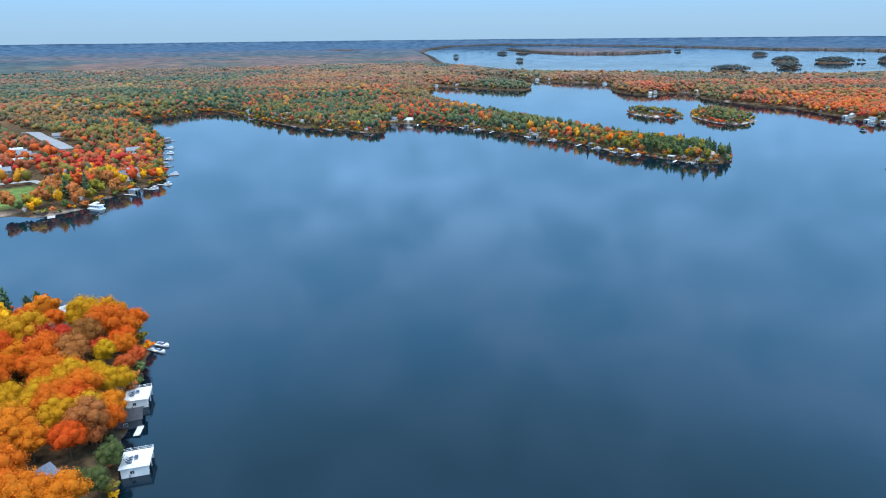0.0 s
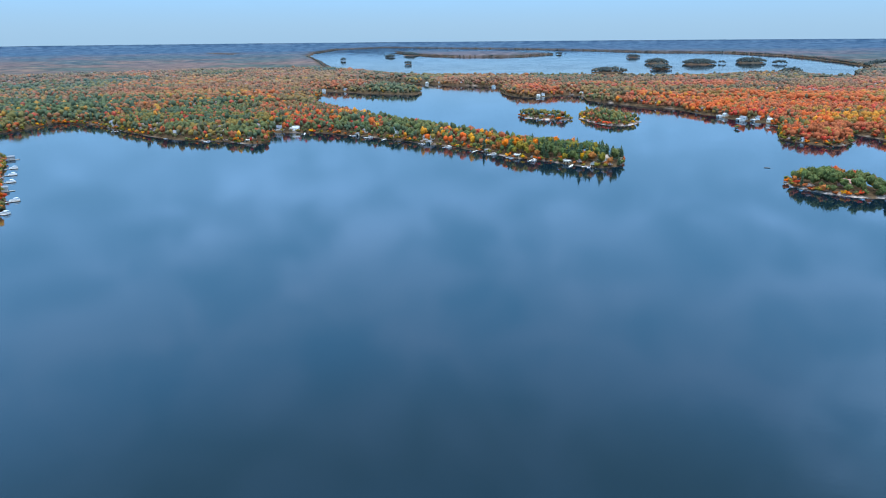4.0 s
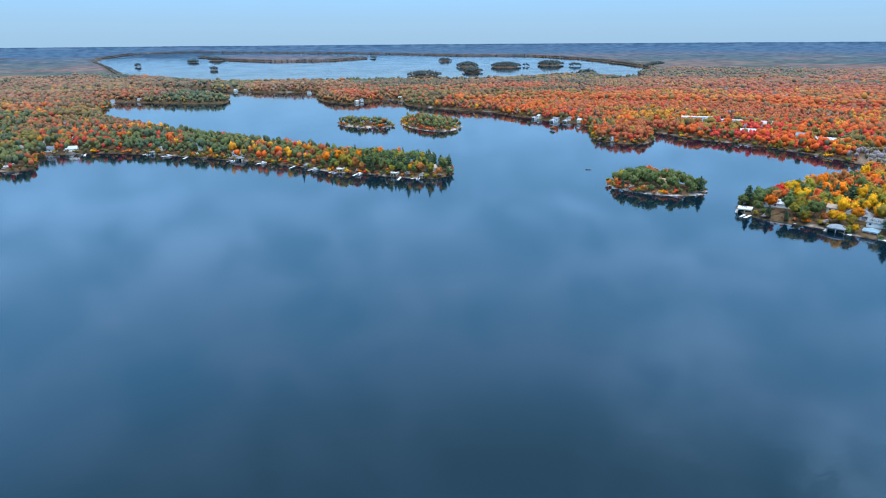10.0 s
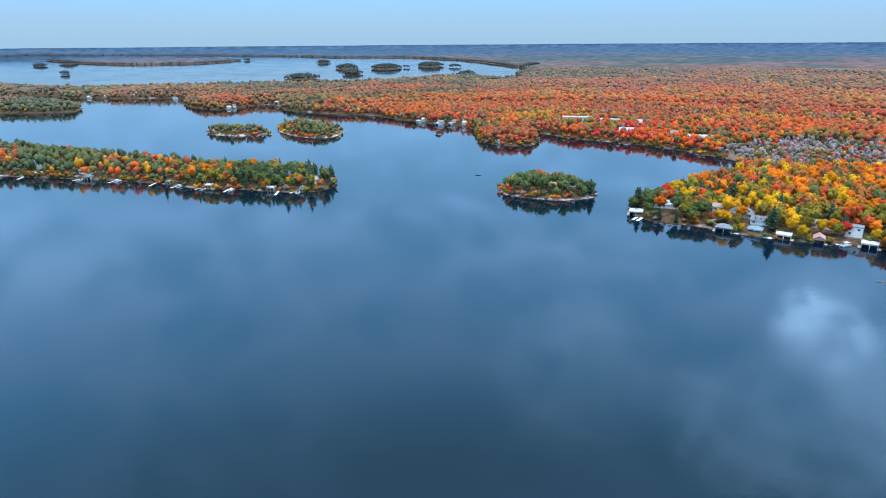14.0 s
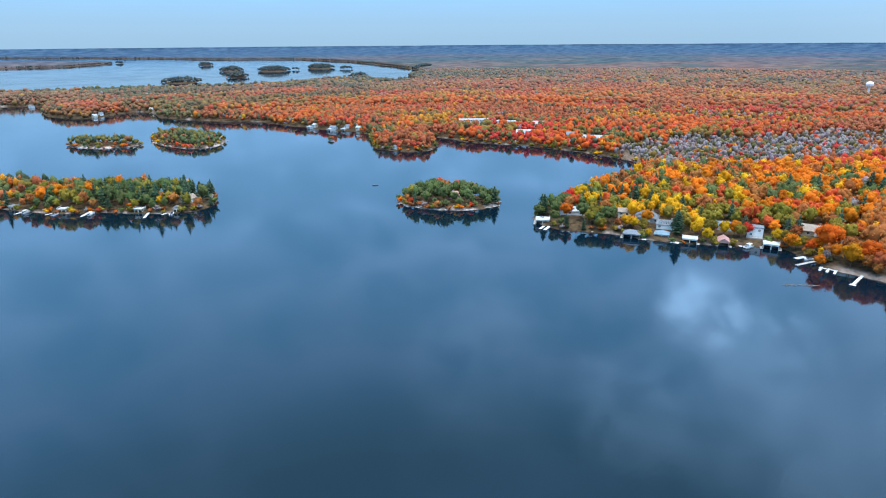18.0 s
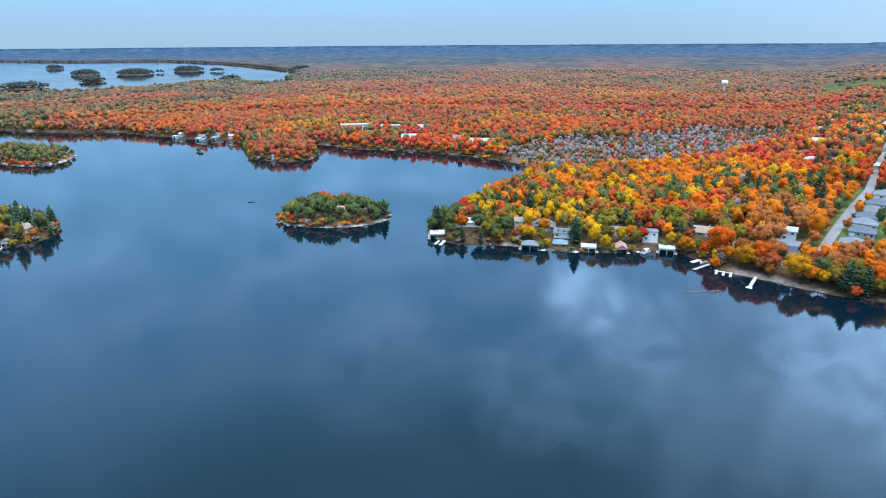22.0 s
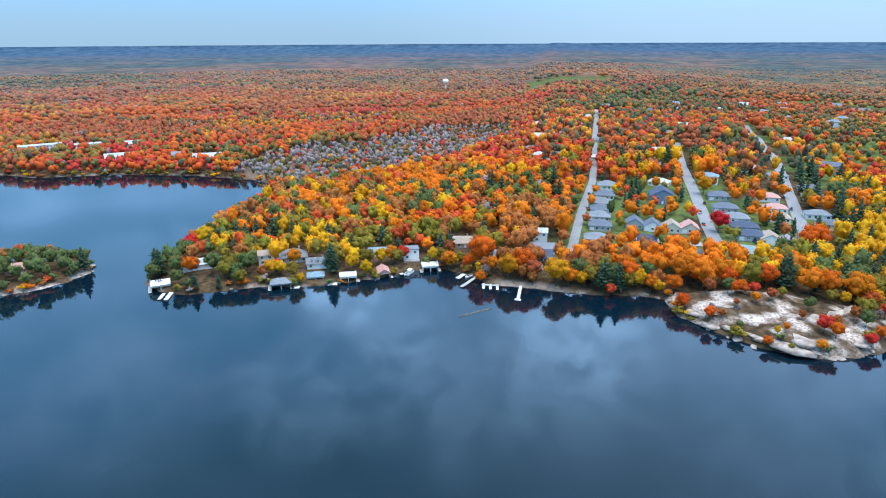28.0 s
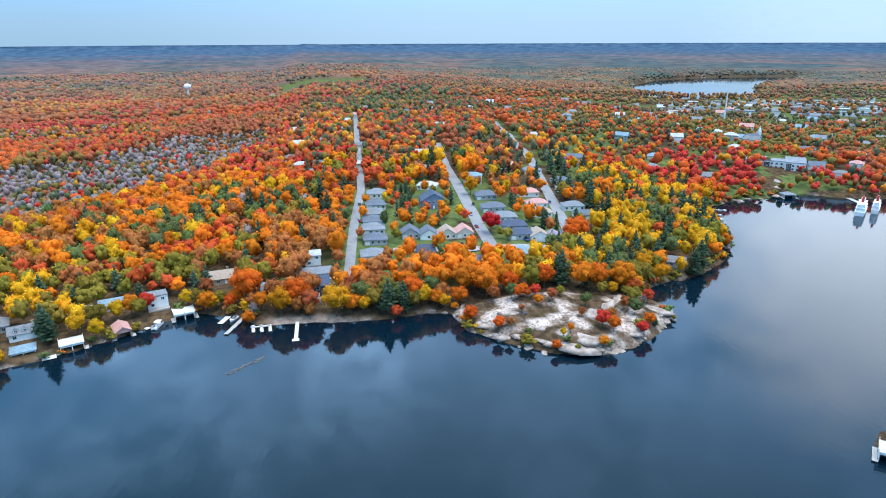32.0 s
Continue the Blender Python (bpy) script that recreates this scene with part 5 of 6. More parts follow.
# a drifting boom of bleached logs
boom = put("log_boom", pose(402, 217.5, 0, 0, 0, -50), "drifting boom of bleached grey logs on the water", "logs")
lr = random.Random(4)
for k in range(16):
    q = (k - 8) * 1.05
    bm = tube(bmesh.new(), (-1.5, 0, 0), (1.5, 0.1, 0.05), 0.2, 0.14, 7)
    lg = part("log", bm, LOG, boom)
    lg.matrix_local = pose(q, lr.uniform(-0.7, 0.7) + 0.04 * q * q * 0.2, 0.05, lr.uniform(-5, 5), lr.uniform(-4, 4), lr.uniform(-35, 35))

rowboat = put("rowing_boat", pose(409, 559, 0, 0, 0, 60), "small dark rowing boat lying alone on the water", "boat")
part("hull", hull(5.2, 1.5, 0.7), PILE, rowboat)
part("thwart", boxes((-0.6, 0.6, -0.9, -0.6, 0.3, 0.36), (-0.6, 0.6, 0.6, 0.9, 0.3, 0.36)), DECK, rowboat)

# ---- houses on the middle isle and the isle at the south ----
house(410, 466, 9, 7, 1, "rose", "rose", "low rose-roofed cottage among the trees of the islet", turn_=facing(410, 466, 250, 380), z=4, clear=4)
boathouse(297.0, 24.0, 6.5, 6.5, facing(297.0, 24.0, 290.5, 31), "deck", "white", "white", "white flat-roofed boathouse on a small island", doors=1)

# ---- the town ----
for k, (x, y, roof) in enumerate([(600, 141, "pale"), (573, 145, "slate"), (557, 148, "grey"), (543, 150, "slate"), (529, 152, "pale"), (512, 153, "slate"), (490, 157, "pale")]):
    house(x, y, 13, 11, 1, ("white", "cream", "grey")[k % 3], roof, roof + "-roofed bungalow in a row along the hill street", form="hip", turn_=facing(x, y, 300, 170), group="street bungalows", garage=True, rise=3.0, clear=8)
for k, (x, y, roof, wall) in enumerate([(517, 132, "slate", "grey"), (513, 122, "slate", "white"), (512, 111, "tan", "cream"), (511, 101, "rose", "cream")]):
    house(x, y, 10, 10, 1, wall, roof, "bungalow with a " + {"slate": "slate-blue", "tan": "tan", "rose": "rose-brown"}[roof] + " gabled roof facing the cross street", along="y", turn_=facing(x, y, 300, y + 20), group="street bungalows", garage=True, clear=8)
house(571, 107, 16, 14, 2, "blue", "navy", "large dark blue gabled house among maples", turn_=facing(571, 107, 300, 120), along="y", clear=11)
house(487, 129, 10, 9, 1, "blue", "navy", "dark blue roofed bungalow by the cross street", turn_=facing(487, 129, 300, 150), clear=7)
house(470, 108, 13, 10, 1, "grey", "slate", "slate-roofed bungalow under the maples", form="hip", turn_=facing(470, 108, 300, 120), clear=6)
for x, y, roof, w in [(578, 68, "slate", 14), (550, 71, "slate", 15), (530, 70, "pale", 15), (512, 70, "navy", 15), (496, 71, "navy", 14), (470, 80, "sky", 13), (492, 62, "tan", 10), (487, 54, "mauve", 11), (490, 45, "slate", 10)]:
    house(x, y, w, 10, 1, "white" if roof in ("pale", "sky", "tan") else "grey", roof, {"sky": "pale-blue", "pale": "pale-grey"}.get(roof, roof) + "-roofed bungalow on the block between two streets", form="hip" if w > 12 else "gable", along="y", turn_=facing(x, y, 300, y + 25), group="street bungalows", garage=w > 12, rise=2.8, clear=9)
for x, y, roof in [(579, 36, "rose"), (555, 39, "rose"), (535, 44, "tan"), (588, 3, "pale"), (610, -2, "slate"), (545, 17, "pale"), (526, 17, "slate"), (640, 10, "pale"), (655, 25, "rose")]:
    house(x, y, 14, 9, 1, "white", roof, {"rose": "rose-brown", "pale": "pale-grey"}.get(roof, roof) + "-roofed bungalow with a lawn along the town street", form="hip", turn_=facing(x, y, 300, y + 30), group="street bungalows", rise=2.6, clear=9)
house(455, -4, 9, 7, 1, "grey", "grey", "grey cottage with a grey roof above the granite shore", turn_=facing(455, -4, 330, 80), clear=5)
house(577, -86, 9, 8, 2, "white", "pale", "white gabled house near the town bay", along="y", turn_=facing(577, -86, 300, 60), clear=9)
house(537, -46, 14, 8, 1, "grey", "slate", "slate-roofed cottage hidden in the trees", turn_=facing(537, -46, 300, 80), clear=7)
for k, (x, y, a) in enumerate([(494, 120, 80), (495, 106, 80), (500, 100, 75), (522, 90, 90), (489, 70, 100), (506, 136, 80), (545, 87, 75), (565, 80, 75), (600, 18, 70), (560, 27, 70), (520, 32, 70), (509, 58, 10), (580, 155, 95), (548, 158, 95)]):
    zz = float(height_at([x], [y])[0])
    car(pose(x, y, zz + 0.25, 0, 0, a), k)
tr = random.Random(11)
far_roofs = ("pale", "grey", "white", "slate", "sky", "rose", "white", "pale")
spots, tries = [], 0
while len(spots) < 150 and tries < 4000:
    tries += 1
    x = tr.uniform(600, 1150)
    y = tr.uniform(-600, 60) if tr.random() < 0.8 else tr.uniform(60, 200)
    if shore_distance([x], [y])[0] < 30 or any(math.hypot(x - a, y - b) < 22 for a, b in spots):
        continue
    spots.append((x, y))
    k = tr.randrange(8)
    house(x, y, tr.uniform(10, 16), tr.uniform(8, 11), tr.choice((1, 1, 2)), tr.choice(("white", "cream", "white", "grey")), far_roofs[k], far_roofs[k].replace("sky", "pale blue") + "-roofed town house half hidden by trees", form=tr.choice(("hip", "gable")), turn_=facing(x, y, 170, 190) + tr.uniform(-0.3, 0.3), group="town houses", windows=len(spots) % 3 == 0, clear=7.5)
near_, far_ = ((1007, -332), (935, -651)), ((1200, -451), (1131, -860))
blocks, tries = [], 0
while len(blocks) < 46 and tries < 900:
    tries += 1
    u, v = tr.random(), tr.random()
    x = (near_[0][0] + (near_[1][0] - near_[0][0]) * u) * (1 - v) + (far_[0][0] + (far_[1][0] - far_[0][0]) * u) * v
    y = (near_[0][1] + (near_[1][1] - near_[0][1]) * u) * (1 - v) + (far_[0][1] + (far_[1][1] - far_[0][1]) * u) * v
    if shore_distance([x], [y])[0] < 30 or any(math.hypot(x - a, y - b) < 29 for a, b in blocks + spots):
        continue
    blocks.append((x, y))
    w, roof = tr.uniform(14, 34), tr.choice(("pale", "grey", "white", "grey", "tan"))
    house(x, y, w, tr.uniform(12, 18), tr.choice((1, 1, 2)), tr.choice(("white", "cream", "grey", "beige")), roof, roof + " flat-roofed commercial building in the town centre", form="flat", turn_=facing(x, y, 170, 190) + tr.uniform(-0.2, 0.2), group="town blocks", windows=len(blocks) % 4 == 0, clear=w * 0.42, name="commercial_building")


def apartment_block():
    """Two wings of four storeys, white with dark and orange panels."""
    z = 4.5
    root = put("apartment_building", pose(645, -228, z, 0, 0, math.degrees(facing(645, -228, 430, -40))), "four-storey white apartment building with orange and dark panels", "building")
    h = 12.5
    part("wall", boxes((-27, 5, -7, 7, -4, h)), WALLS["white"], root)
    part("side_wing", boxes((5, 21, -12, 20, -5, h + 0.4)), WALLS["white"], root)
    part("roof", boxes((-27.3, 5, -7.3, 7.3, h, h + 0.5), (-20, -10, -3, 3, h + 0.5, h + 2.4)), ROOFS["pale"], root)
    part("wing_roof", boxes((4.7, 21.3, -12.3, 20.3, h + 0.4, h + 0.9)), ROOFS["pale"], root)
    part("orange_panel", boxes((-26, -13, -7.12, -7.0, -4, 7.5), (-4, 3, -7.12, -7.0, -4, 7.5)), WALLS["orange"], root, "orange brick cladding")
    part("dark_panel", boxes((-12, -7, -7.15, -7.0, -4, 11.5), (6, 10, -12.15, -12.0, -4, 12), (14, 20.5, -12.14, -12.0, 4, 8)), WALLS["dark"], root, "dark cladding strip")
    for s in range(4):
        for k in range(8):
            add_window(root, pose(-25 + 3.9 * k, -7.15, s * 3.0 + 0.9 - 0.4), 1.7, 1.7)
        for k in range(4):
            add_window(root, pose(7.5 + 3.8 * k, -12.16, s * 3.0 + 0.9 - 0.4), 1.7, 1.7)
    for q in range(-3, 4):
        CLEAR.append((652 + q * 7, -240 + abs(q) * 3, 14))
    for q in range(5):
        CLEAR.append((608 + q * 6, -185 - q * 10, 15))


apartment_block()


def lake_ship(m, long_, label):
    s = put("passenger_ship", m, label, "ship", "lake steamers")
    part("hull", hull(long_, long_ * 0.22, 4.2, 0.3, 11), GEL_WHITE, s)
    w = long_ * 0.1
    part("main_deck", boxes((-w, w, -long_ * 0.44, long_ * 0.3, 2.4, 4.8), (-w - 0.4, w + 0.4, -long_ * 0.46, long_ * 0.32, 4.8, 5.0)), GEL_WHITE, s)
    part("upper_deck", boxes((-w * 0.85, w * 0.85, -long_ * 0.38, long_ * 0.2, 5.0, 7.2), (-w, w, -long_ * 0.42, long_ * 0.24, 7.2, 7.4)), GEL_WHITE, s)
    part("wheelhouse", boxes((-w * 0.5, w * 0.5, long_ * 0.08, long_ * 0.18, 7.4, 9.6)), GEL_WHITE, s)
    part("funnel", tube(bmesh.new(), (0, -long_ * 0.06, 7.4), (0, -long_ * 0.08, 11.5), 0.9, 0.8, 12), RED_PAINT, s, "red funnel")
    part("mast", tube(bmesh.new(), (0, long_ * 0.12, 9.6), (0, long_ * 0.1, 13.5), 0.1, 0.06), STEEL, s)
    for side in (-1, 1):
        for k in range(9):
            shared_part("cabinwin", "cabin_window", porthole_mesh, GLASS, s, pose(side * w, -long_ * 0.4 + k * long_ * 0.075, 3.2))
            shared_part("cabinwin", "cabin_window", porthole_mesh, GLASS, s, pose(side * w * 0.85, -long_ * 0.35 + k * long_ * 0.058, 5.6))


lake_ship(pose(532, -205, 0.6, 0, 0, 220), 27, "white three-deck lake steamer with a red funnel at its wharf")
lake_ship(pose(532, -218, 0.6, 0, 0, 220), 20, "smaller white lake steamer moored at the wharf")
dock(568, -230, 20, 4.0, facing(568, -230, 545, -223), "broad grey timber wharf of the steamers", name="wharf")
for k, (x, y) in enumerate([(562, -104), (551, -92), (541, -86), (532, -82)]):
    dock(x + 4, y + 4, 13, 1.8, facing(x + 4, y + 4, x - 10, y - 18), "dark dock with boats in the town bay")
    motorboat(pose(x - 2, y - 6, 0, 0, 0, 150), 6.0)
boathouse(583, -186, 9, 8, math.radians(-100), "hip", "grey", "pale", "grey domed boathouse in the town bay", doors=1)


def water_tower():
    root = put("water_tower", pose(1545, 403, 6, 0, 0, 0), "white water tower with a round tank rising over the forest", "water tower")
    bm = bmesh.new()
    line = [(0.0, 34), (3.5, 33.5), (6.2, 31.6), (7.2, 29), (6.6, 26.4), (4.6, 24), (2.0, 22.2)]
    rims = [[bm.verts.new((r * math.cos(a * math.pi / 8), r * math.sin(a * math.pi / 8), z)) for a in range(16)] for r, z in line[1:]]
    top = bm.verts.new((0, 0, line[0][1]))
    for a, b in zip(rims, rims[1:]):
        for k in range(16):
            bm.faces.new((a[k], b[k], b[(k + 1) % 16], a[(k + 1) % 16]))
    for k in range(16):
        bm.faces.new((top, rims[0][k], rims[0][(k + 1) % 16]))
    part("tank", bm, GEL_WHITE, root)
    part("stem", tube(tube(bmesh.new(), (0, 0, 4), (0, 0, 23), 1.6, 2.0, 12), (0, 0, -3), (0, 0, 4), 3.4, 1.6, 12), GEL_WHITE, root)


water_tower()
mast = put("radio_mast", pose(935, -385, 16), "slim white mast in the town", "mast")
part("pole", tube(bmesh.new(), (0, 0, 0), (0, 0, 34), 1.1, 0.7, 10), GEL_WHITE, mast)
part("antenna", tube(bmesh.new(), (0, 0, 34), (0, 0, 39), 0.25, 0.1), STEEL, mast)
spire = put("church", pose(747, -280, 15), "white church with a pointed steeple among the trees", "church")
part("nave", wall_body(9, 16, 6, 4, "y"), WALLS["white"], spire)
part("roof", gable_roof(9, 16, 6, 4, 0.4, 0.2, "y"), ROOFS["slate"], spire)
part("steeple", tube(boxes((-1.6, 1.6, -9.5, -6.5, 0, 12)), (0, -8, 12), (0, -8, 18), 1.9, 0.05, 8), WALLS["white"], spire)
CLEAR.append((740, -270, 13))

# ---- the far side of the bay and the resort ----
for x, y, w, d, st, lab in [(745, 735, 42, 14, 3, "long white three-storey resort building above the bay"), (775, 700, 36, 12, 2, "white resort wing with a flat roof"), (724, 628, 24, 12, 1, "low white hall by the bay"), (735, 532, 30, 13, 1, "long low white hall near the marsh shore"), (715, 555, 9, 9, 3, "tall grey barn-like house at the shore"), (790, 655, 20, 10, 2, "white lodge among red maples")]:
    house(x, y, w, d, st, "white" if w > 10 else "grey", "white" if w > 10 else "pale", lab, form="flat" if st > 1 and w > 30 else "gable", turn_=facing(x, y, 330, 330), clear=w * 0.55, front=3)
for k, (x, y, w) in enumerate([(585, 1096, 9), (606, 1078, 10), (600, 990, 7), (604, 922, 8), (606, 880, 13), (622, 868, 10), (624, 845, 9), (549, 684, 5), (577, 674, 5), (436, 1330, 10), (506, 1571, 14), (415, 1620, 14), (268, 1785, 12), (40, 1592, 12), (-12, 1610, 10), (300, 1765, 10), (350, 1725, 10), (450, 1340, 9), (540, 1345, 10)]):
    house(x, y, w * 0.75, 6.5, 1, "white" if k % 3 else "cream", ("white", "pale", "grey")[k % 3], ("white cottage with a white roof", "white cottage with a pale roof", "cream cottage with a grey roof")[k % 3 if k % 3 else 0] + " on the far shore", group="far shore cottages", windows=k < 8, clear=w * 0.45, front=2)
    a = water_way(x, y)
    if k in (1, 3, 4, 5):
        boathouse(x + math.sin(a) * 10, y - math.cos(a) * 10, 6, 6, a, "hip", "white", "white", "white boathouse on the far shore", apron=False)

house(1442, 223, 34, 16, 1, "white", "white", "white barn beside a green field far inland", turn_=facing(1442, 223, 137, 192), clear=26, name="barn", windows=False)

# ---- the peninsula: cottages, docks, boats ----
for k, (x, y, w, d, st, wall, roof) in enumerate([(-313, 1026, 9, 8, 2, "white", "grey"), (-200, 905, 10, 8, 1, "grey", "pale"), (-69, 925, 13, 8, 1, "white", "slate"), (-48, 918, 12, 8, 1, "white", "white"), (84, 842, 8, 7, 2, "white", "slate"), (118, 790, 12, 8, 1, "white", "pale"), (103, 852, 8, 6, 1, "white", "slate"), (200, 698, 9, 7, 2, "grey", "pale"), (266, 614, 11, 8, 1, "beige", "tan"), (48, 872, 9, 8, 1, "cream", "white"), (-98, 850, 9, 7, 1, "cream", "tan"), (-76, 1000, 12, 8, 1, "white", "navy"), (-44, 968, 10, 8, 1, "white", "white")]):
    house(x, y, w, d, st, wall, roof, wall + " cottage with a " + roof + " roof on the wooded peninsula", group="peninsula cottages", chimney=k % 2 == 0, porch=k % 3 == 0, clear=w * 0.4)
for k, (x, y) in enumerate([(-205, 898), (-103, 839), (-34, 899), (33, 866), (52, 845), (71, 826), (112, 777), (138, 749), (163, 716), (191, 668), (206, 649), (236, 615), (248, 606), (178, 690), (-290, 985), (-150, 858)]):
    a = water_way(x, y)
    s, c = math.sin(a), math.cos(a)
    dock(x, y, 11 + 3 * (k % 3), 2.0, a + 0.3 * ((k % 3) - 1), "pale dock running out from the wooded peninsula", PALE_DECK)
    if k % 3 == 0:
        motorboat(pose(x + s * 8 + c * 3, y - c * 8 + s * 3, 0, 0, 0, math.degrees(a)), 7.0, "white motorboat moored off the peninsula")
    elif k % 3 == 1:
        pontoon_boat(pose(x + s * 7 + c * 4, y - c * 7 + s * 4, 0, 0, 0, math.degrees(a)))
for x, y, w, st in [(-101, 836, 12, "deck"), (35, 860, 9, "hip"), (80, 822, 10, "deck"), (116, 772, 11, "hip"), (193, 664, 9, "deck"), (251, 601, 8, "gable"), (232, 621, 10, "deck"), (170, 702, 8, "hip")]:
    boathouse(x, y, w * 0.62, 5.5, water_way(x, y), st, "cream", "grey", "cream boathouse with a grey roof on the peninsula's shore", apron=False)

# ---- the west shore: park, houses, boats ----
house(-277, 530, 13, 9, 2, "white", "slate", "white two-storey house with a slate roof above the west shore", turn_=facing(-277, 530, 0, 0), dormers=2, clear=8, front=3)
house(-275, 548, 12, 8, 2, "white", "pale", "white house with a pale roof above the west shore", turn_=facing(-275, 548, 0, 0), clear=8, front=3)
house(-327, 655, 13, 9, 2, "white", "pale", "pale-roofed white house among orange maples", turn_=facing(-327, 655, 0, 0), clear=8, front=3)
house(-291, 480, 7, 6, 1, "cream", "pale", "small pale-roofed cottage between pines", turn_=facing(-291, 480, 0, 0), clear=5)
for k, (x, y) in enumerate([(-450, 660), (-462, 672), (-438, 648), (-425, 640), (-396, 552), (-410, 560), (-470, 640), (-520, 700), (-500, 735), (-560, 760), (-480, 780), (-590, 800), (-640, 830), (-420, 610)]):
    house(x, y, 12, 9, 1, ("white", "grey", "cream")[k % 3], ("pale", "white", "grey", "slate")[k % 4], ("pale", "white", "grey", "slate")[k % 4] + "-roofed house of the west shore village", group="village houses", turn_=facing(x, y, 0, 0), windows=k < 6, clear=10, front=3)
dock(-281, 429, 8, 5, math.radians(30), "old timber dock with a small shelter by the park")
houseboat = put("houseboat", pose(-259, 449, 0, 0, 0, 70), "white two-level houseboat moored at the shore", "boat", "moored boats")
part("hull", boxes((-2.6, 2.6, -6.5, 6.5, -0.4, 0.8), bevel=0.25), GEL_WHITE, houseboat)
part("cabin", boxes((-2.2, 2.2, -5, 4.5, 0.8, 3.0)), GEL_WHITE, houseboat)
part("roof_deck", boxes((-2.6, 2.6, -6, 5.5, 3.0, 3.15)), PALE_DECK, houseboat)
part("canopy", boxes((-1.8, 1.8, -3.5, 1, 4.9, 5.0), *((sx * 1.7 - 0.05, sx * 1.7 + 0.05, sy - 0.05, sy + 0.05, 3.15, 4.9) for sx in (-1, 1) for sy in (-3.3, 0.8))), GEL_WHITE, houseboat)
for side in (-1, 1):
    for k in range(5):
        shared_part("hbwin", "cabin_window", lambda: boxes((-0.03, 0.03, -0.6, 0.6, 0, 0.9)), GLASS, houseboat, pose(side * 2.2, -4 + 1.9 * k, 1.6))
for k, (x, y) in enumerate([(-259, 492), (-252, 511), (-247, 527), (-256, 563), (-277, 603), (-292, 640), (-306, 675), (-320, 710), (-342, 765)]):
    a = water_way(x, y)
    s, c = math.sin(a), math.cos(a)
    dock(x, y, 12, 2.2, a, "grey dock on the west shore with boats beside it", group="west docks")
    if k % 4:
        pontoon_boat(pose(x + s * 8 + c * 3.5, y - c * 8 + s * 3.5, 0, 0, 0, math.degrees(a)))
    else:
        boathouse(x + s * 4 + c * 7, y - c * 4 + s * 7, 6, 6.5, a, "hip", "grey", "pale", "pale-roofed boathouse on the west shore", apron=False)


# ---- granite ledges on the bare headland and along the isles ----
def boulder(r, sx, sy, sz):
    v, f = lump((0, 0, 0), (sx, sy, sz), 3, 7)
    v = v * r.uniform(0.75, 1.2, (len(v), 1))
    bm = bmesh.new()
    vs = [bm.verts.new(p) for p in v]
    for face in f:
        bm.faces.new([vs[q] for q in face])
    me = bpy.data.meshes.new("boulder")
    bm.to_mesh(me)
    bm.free()
    me.materials.append(GRANITE)
    return me


br = np.random.default_rng(5)
ROCKS = [boulder(br, 1.6, 1.1, 0.6), boulder(br, 1.2, 1.2, 0.8), boulder(br, 2.4, 1.3, 0.5)]
made = 0
for ring, n in ((HEADLAND, 90), (ISLES[2], 40), (ISLES[0], 22), (ISLES[1], 18)):
    pts = np.array(ring, float)
    seg = np.concatenate([pts, pts[:1]])
    ends = np.cumsum(np.hypot(*np.diff(seg, axis=0).T))
    for q in br.uniform(0, ends[-1], n):
        k = int(np.searchsorted(ends, q))
        f = (q - (ends[k - 1] if k else 0)) / np.hypot(*(seg[k + 1] - seg[k]))
        x, y = seg[k] + (seg[k + 1] - seg[k]) * f + br.normal(scale=2.2, size=2)
        d = float(shore_distance([x], [y])[0])
        if d < -1.2 or d > 9:
            continue
        ob = new("boulder", ROCKS[made % 3])
        ob.matrix_world = pose(x, y, max(0.0, float(height_at([x], [y])[0])) + 0.05, 0, 0, br.uniform(0, 360)) @ Matrix.Scale(br.uniform(0.6, 1.5), 4)
        tagged(ob, "pale pink granite boulder at the water's edge", "rock", "shore boulders")
        made += 1

SLABS = [boulder(br, 7.5, 4.6, 1.1), boulder(br, 6.0, 4.0, 1.0), boulder(br, 9.0, 3.6, 1.2)]
for me in SLABS:
    for face in me.polygons:
        face.use_smooth = True
# the long bare slab, the front slab, then lesser ones: x, y, heading, size
for k, (x, y, heading, q) in enumerate([(404, 69, -50, 1.0), (409, 61, -50, 1.0), (415, 53, -50, 0.9), (382, 88, 62, 1.3), (384, 82, 40, 1.2), (386, 94, 80, 0.8), (410, 118, 75, 0.8), (400, 113, 60, 0.9), (412, 105, 95, 0.7), (398, 96, 85, 0.7), (405, 79, 110, 0.7), (404, 39, 40, 1.0), (386, 61, 70, 0.6), (396, 106, 65, 0.7), (390, 99, 55, 0.6), (584, -141, 10, 0.8), (586, -151, 30, 0.7), (585, -163, 20, 0.9), (589, -177, 0, 1.0), (600, -190, -20, 0.9), (612, -199, -30, 0.9)]):
    ob = new("granite_outcrop", SLABS[k % 3])
    ob.matrix_world = pose(x, y, float(height_at([x], [y])[0]) - 0.55, br.uniform(-3, 3), br.uniform(-3, 3), heading) @ Matrix.Scale(q, 4)
    tagged(ob, "smooth pale pink granite slab on the bare shore", "rock", "granite slabs")

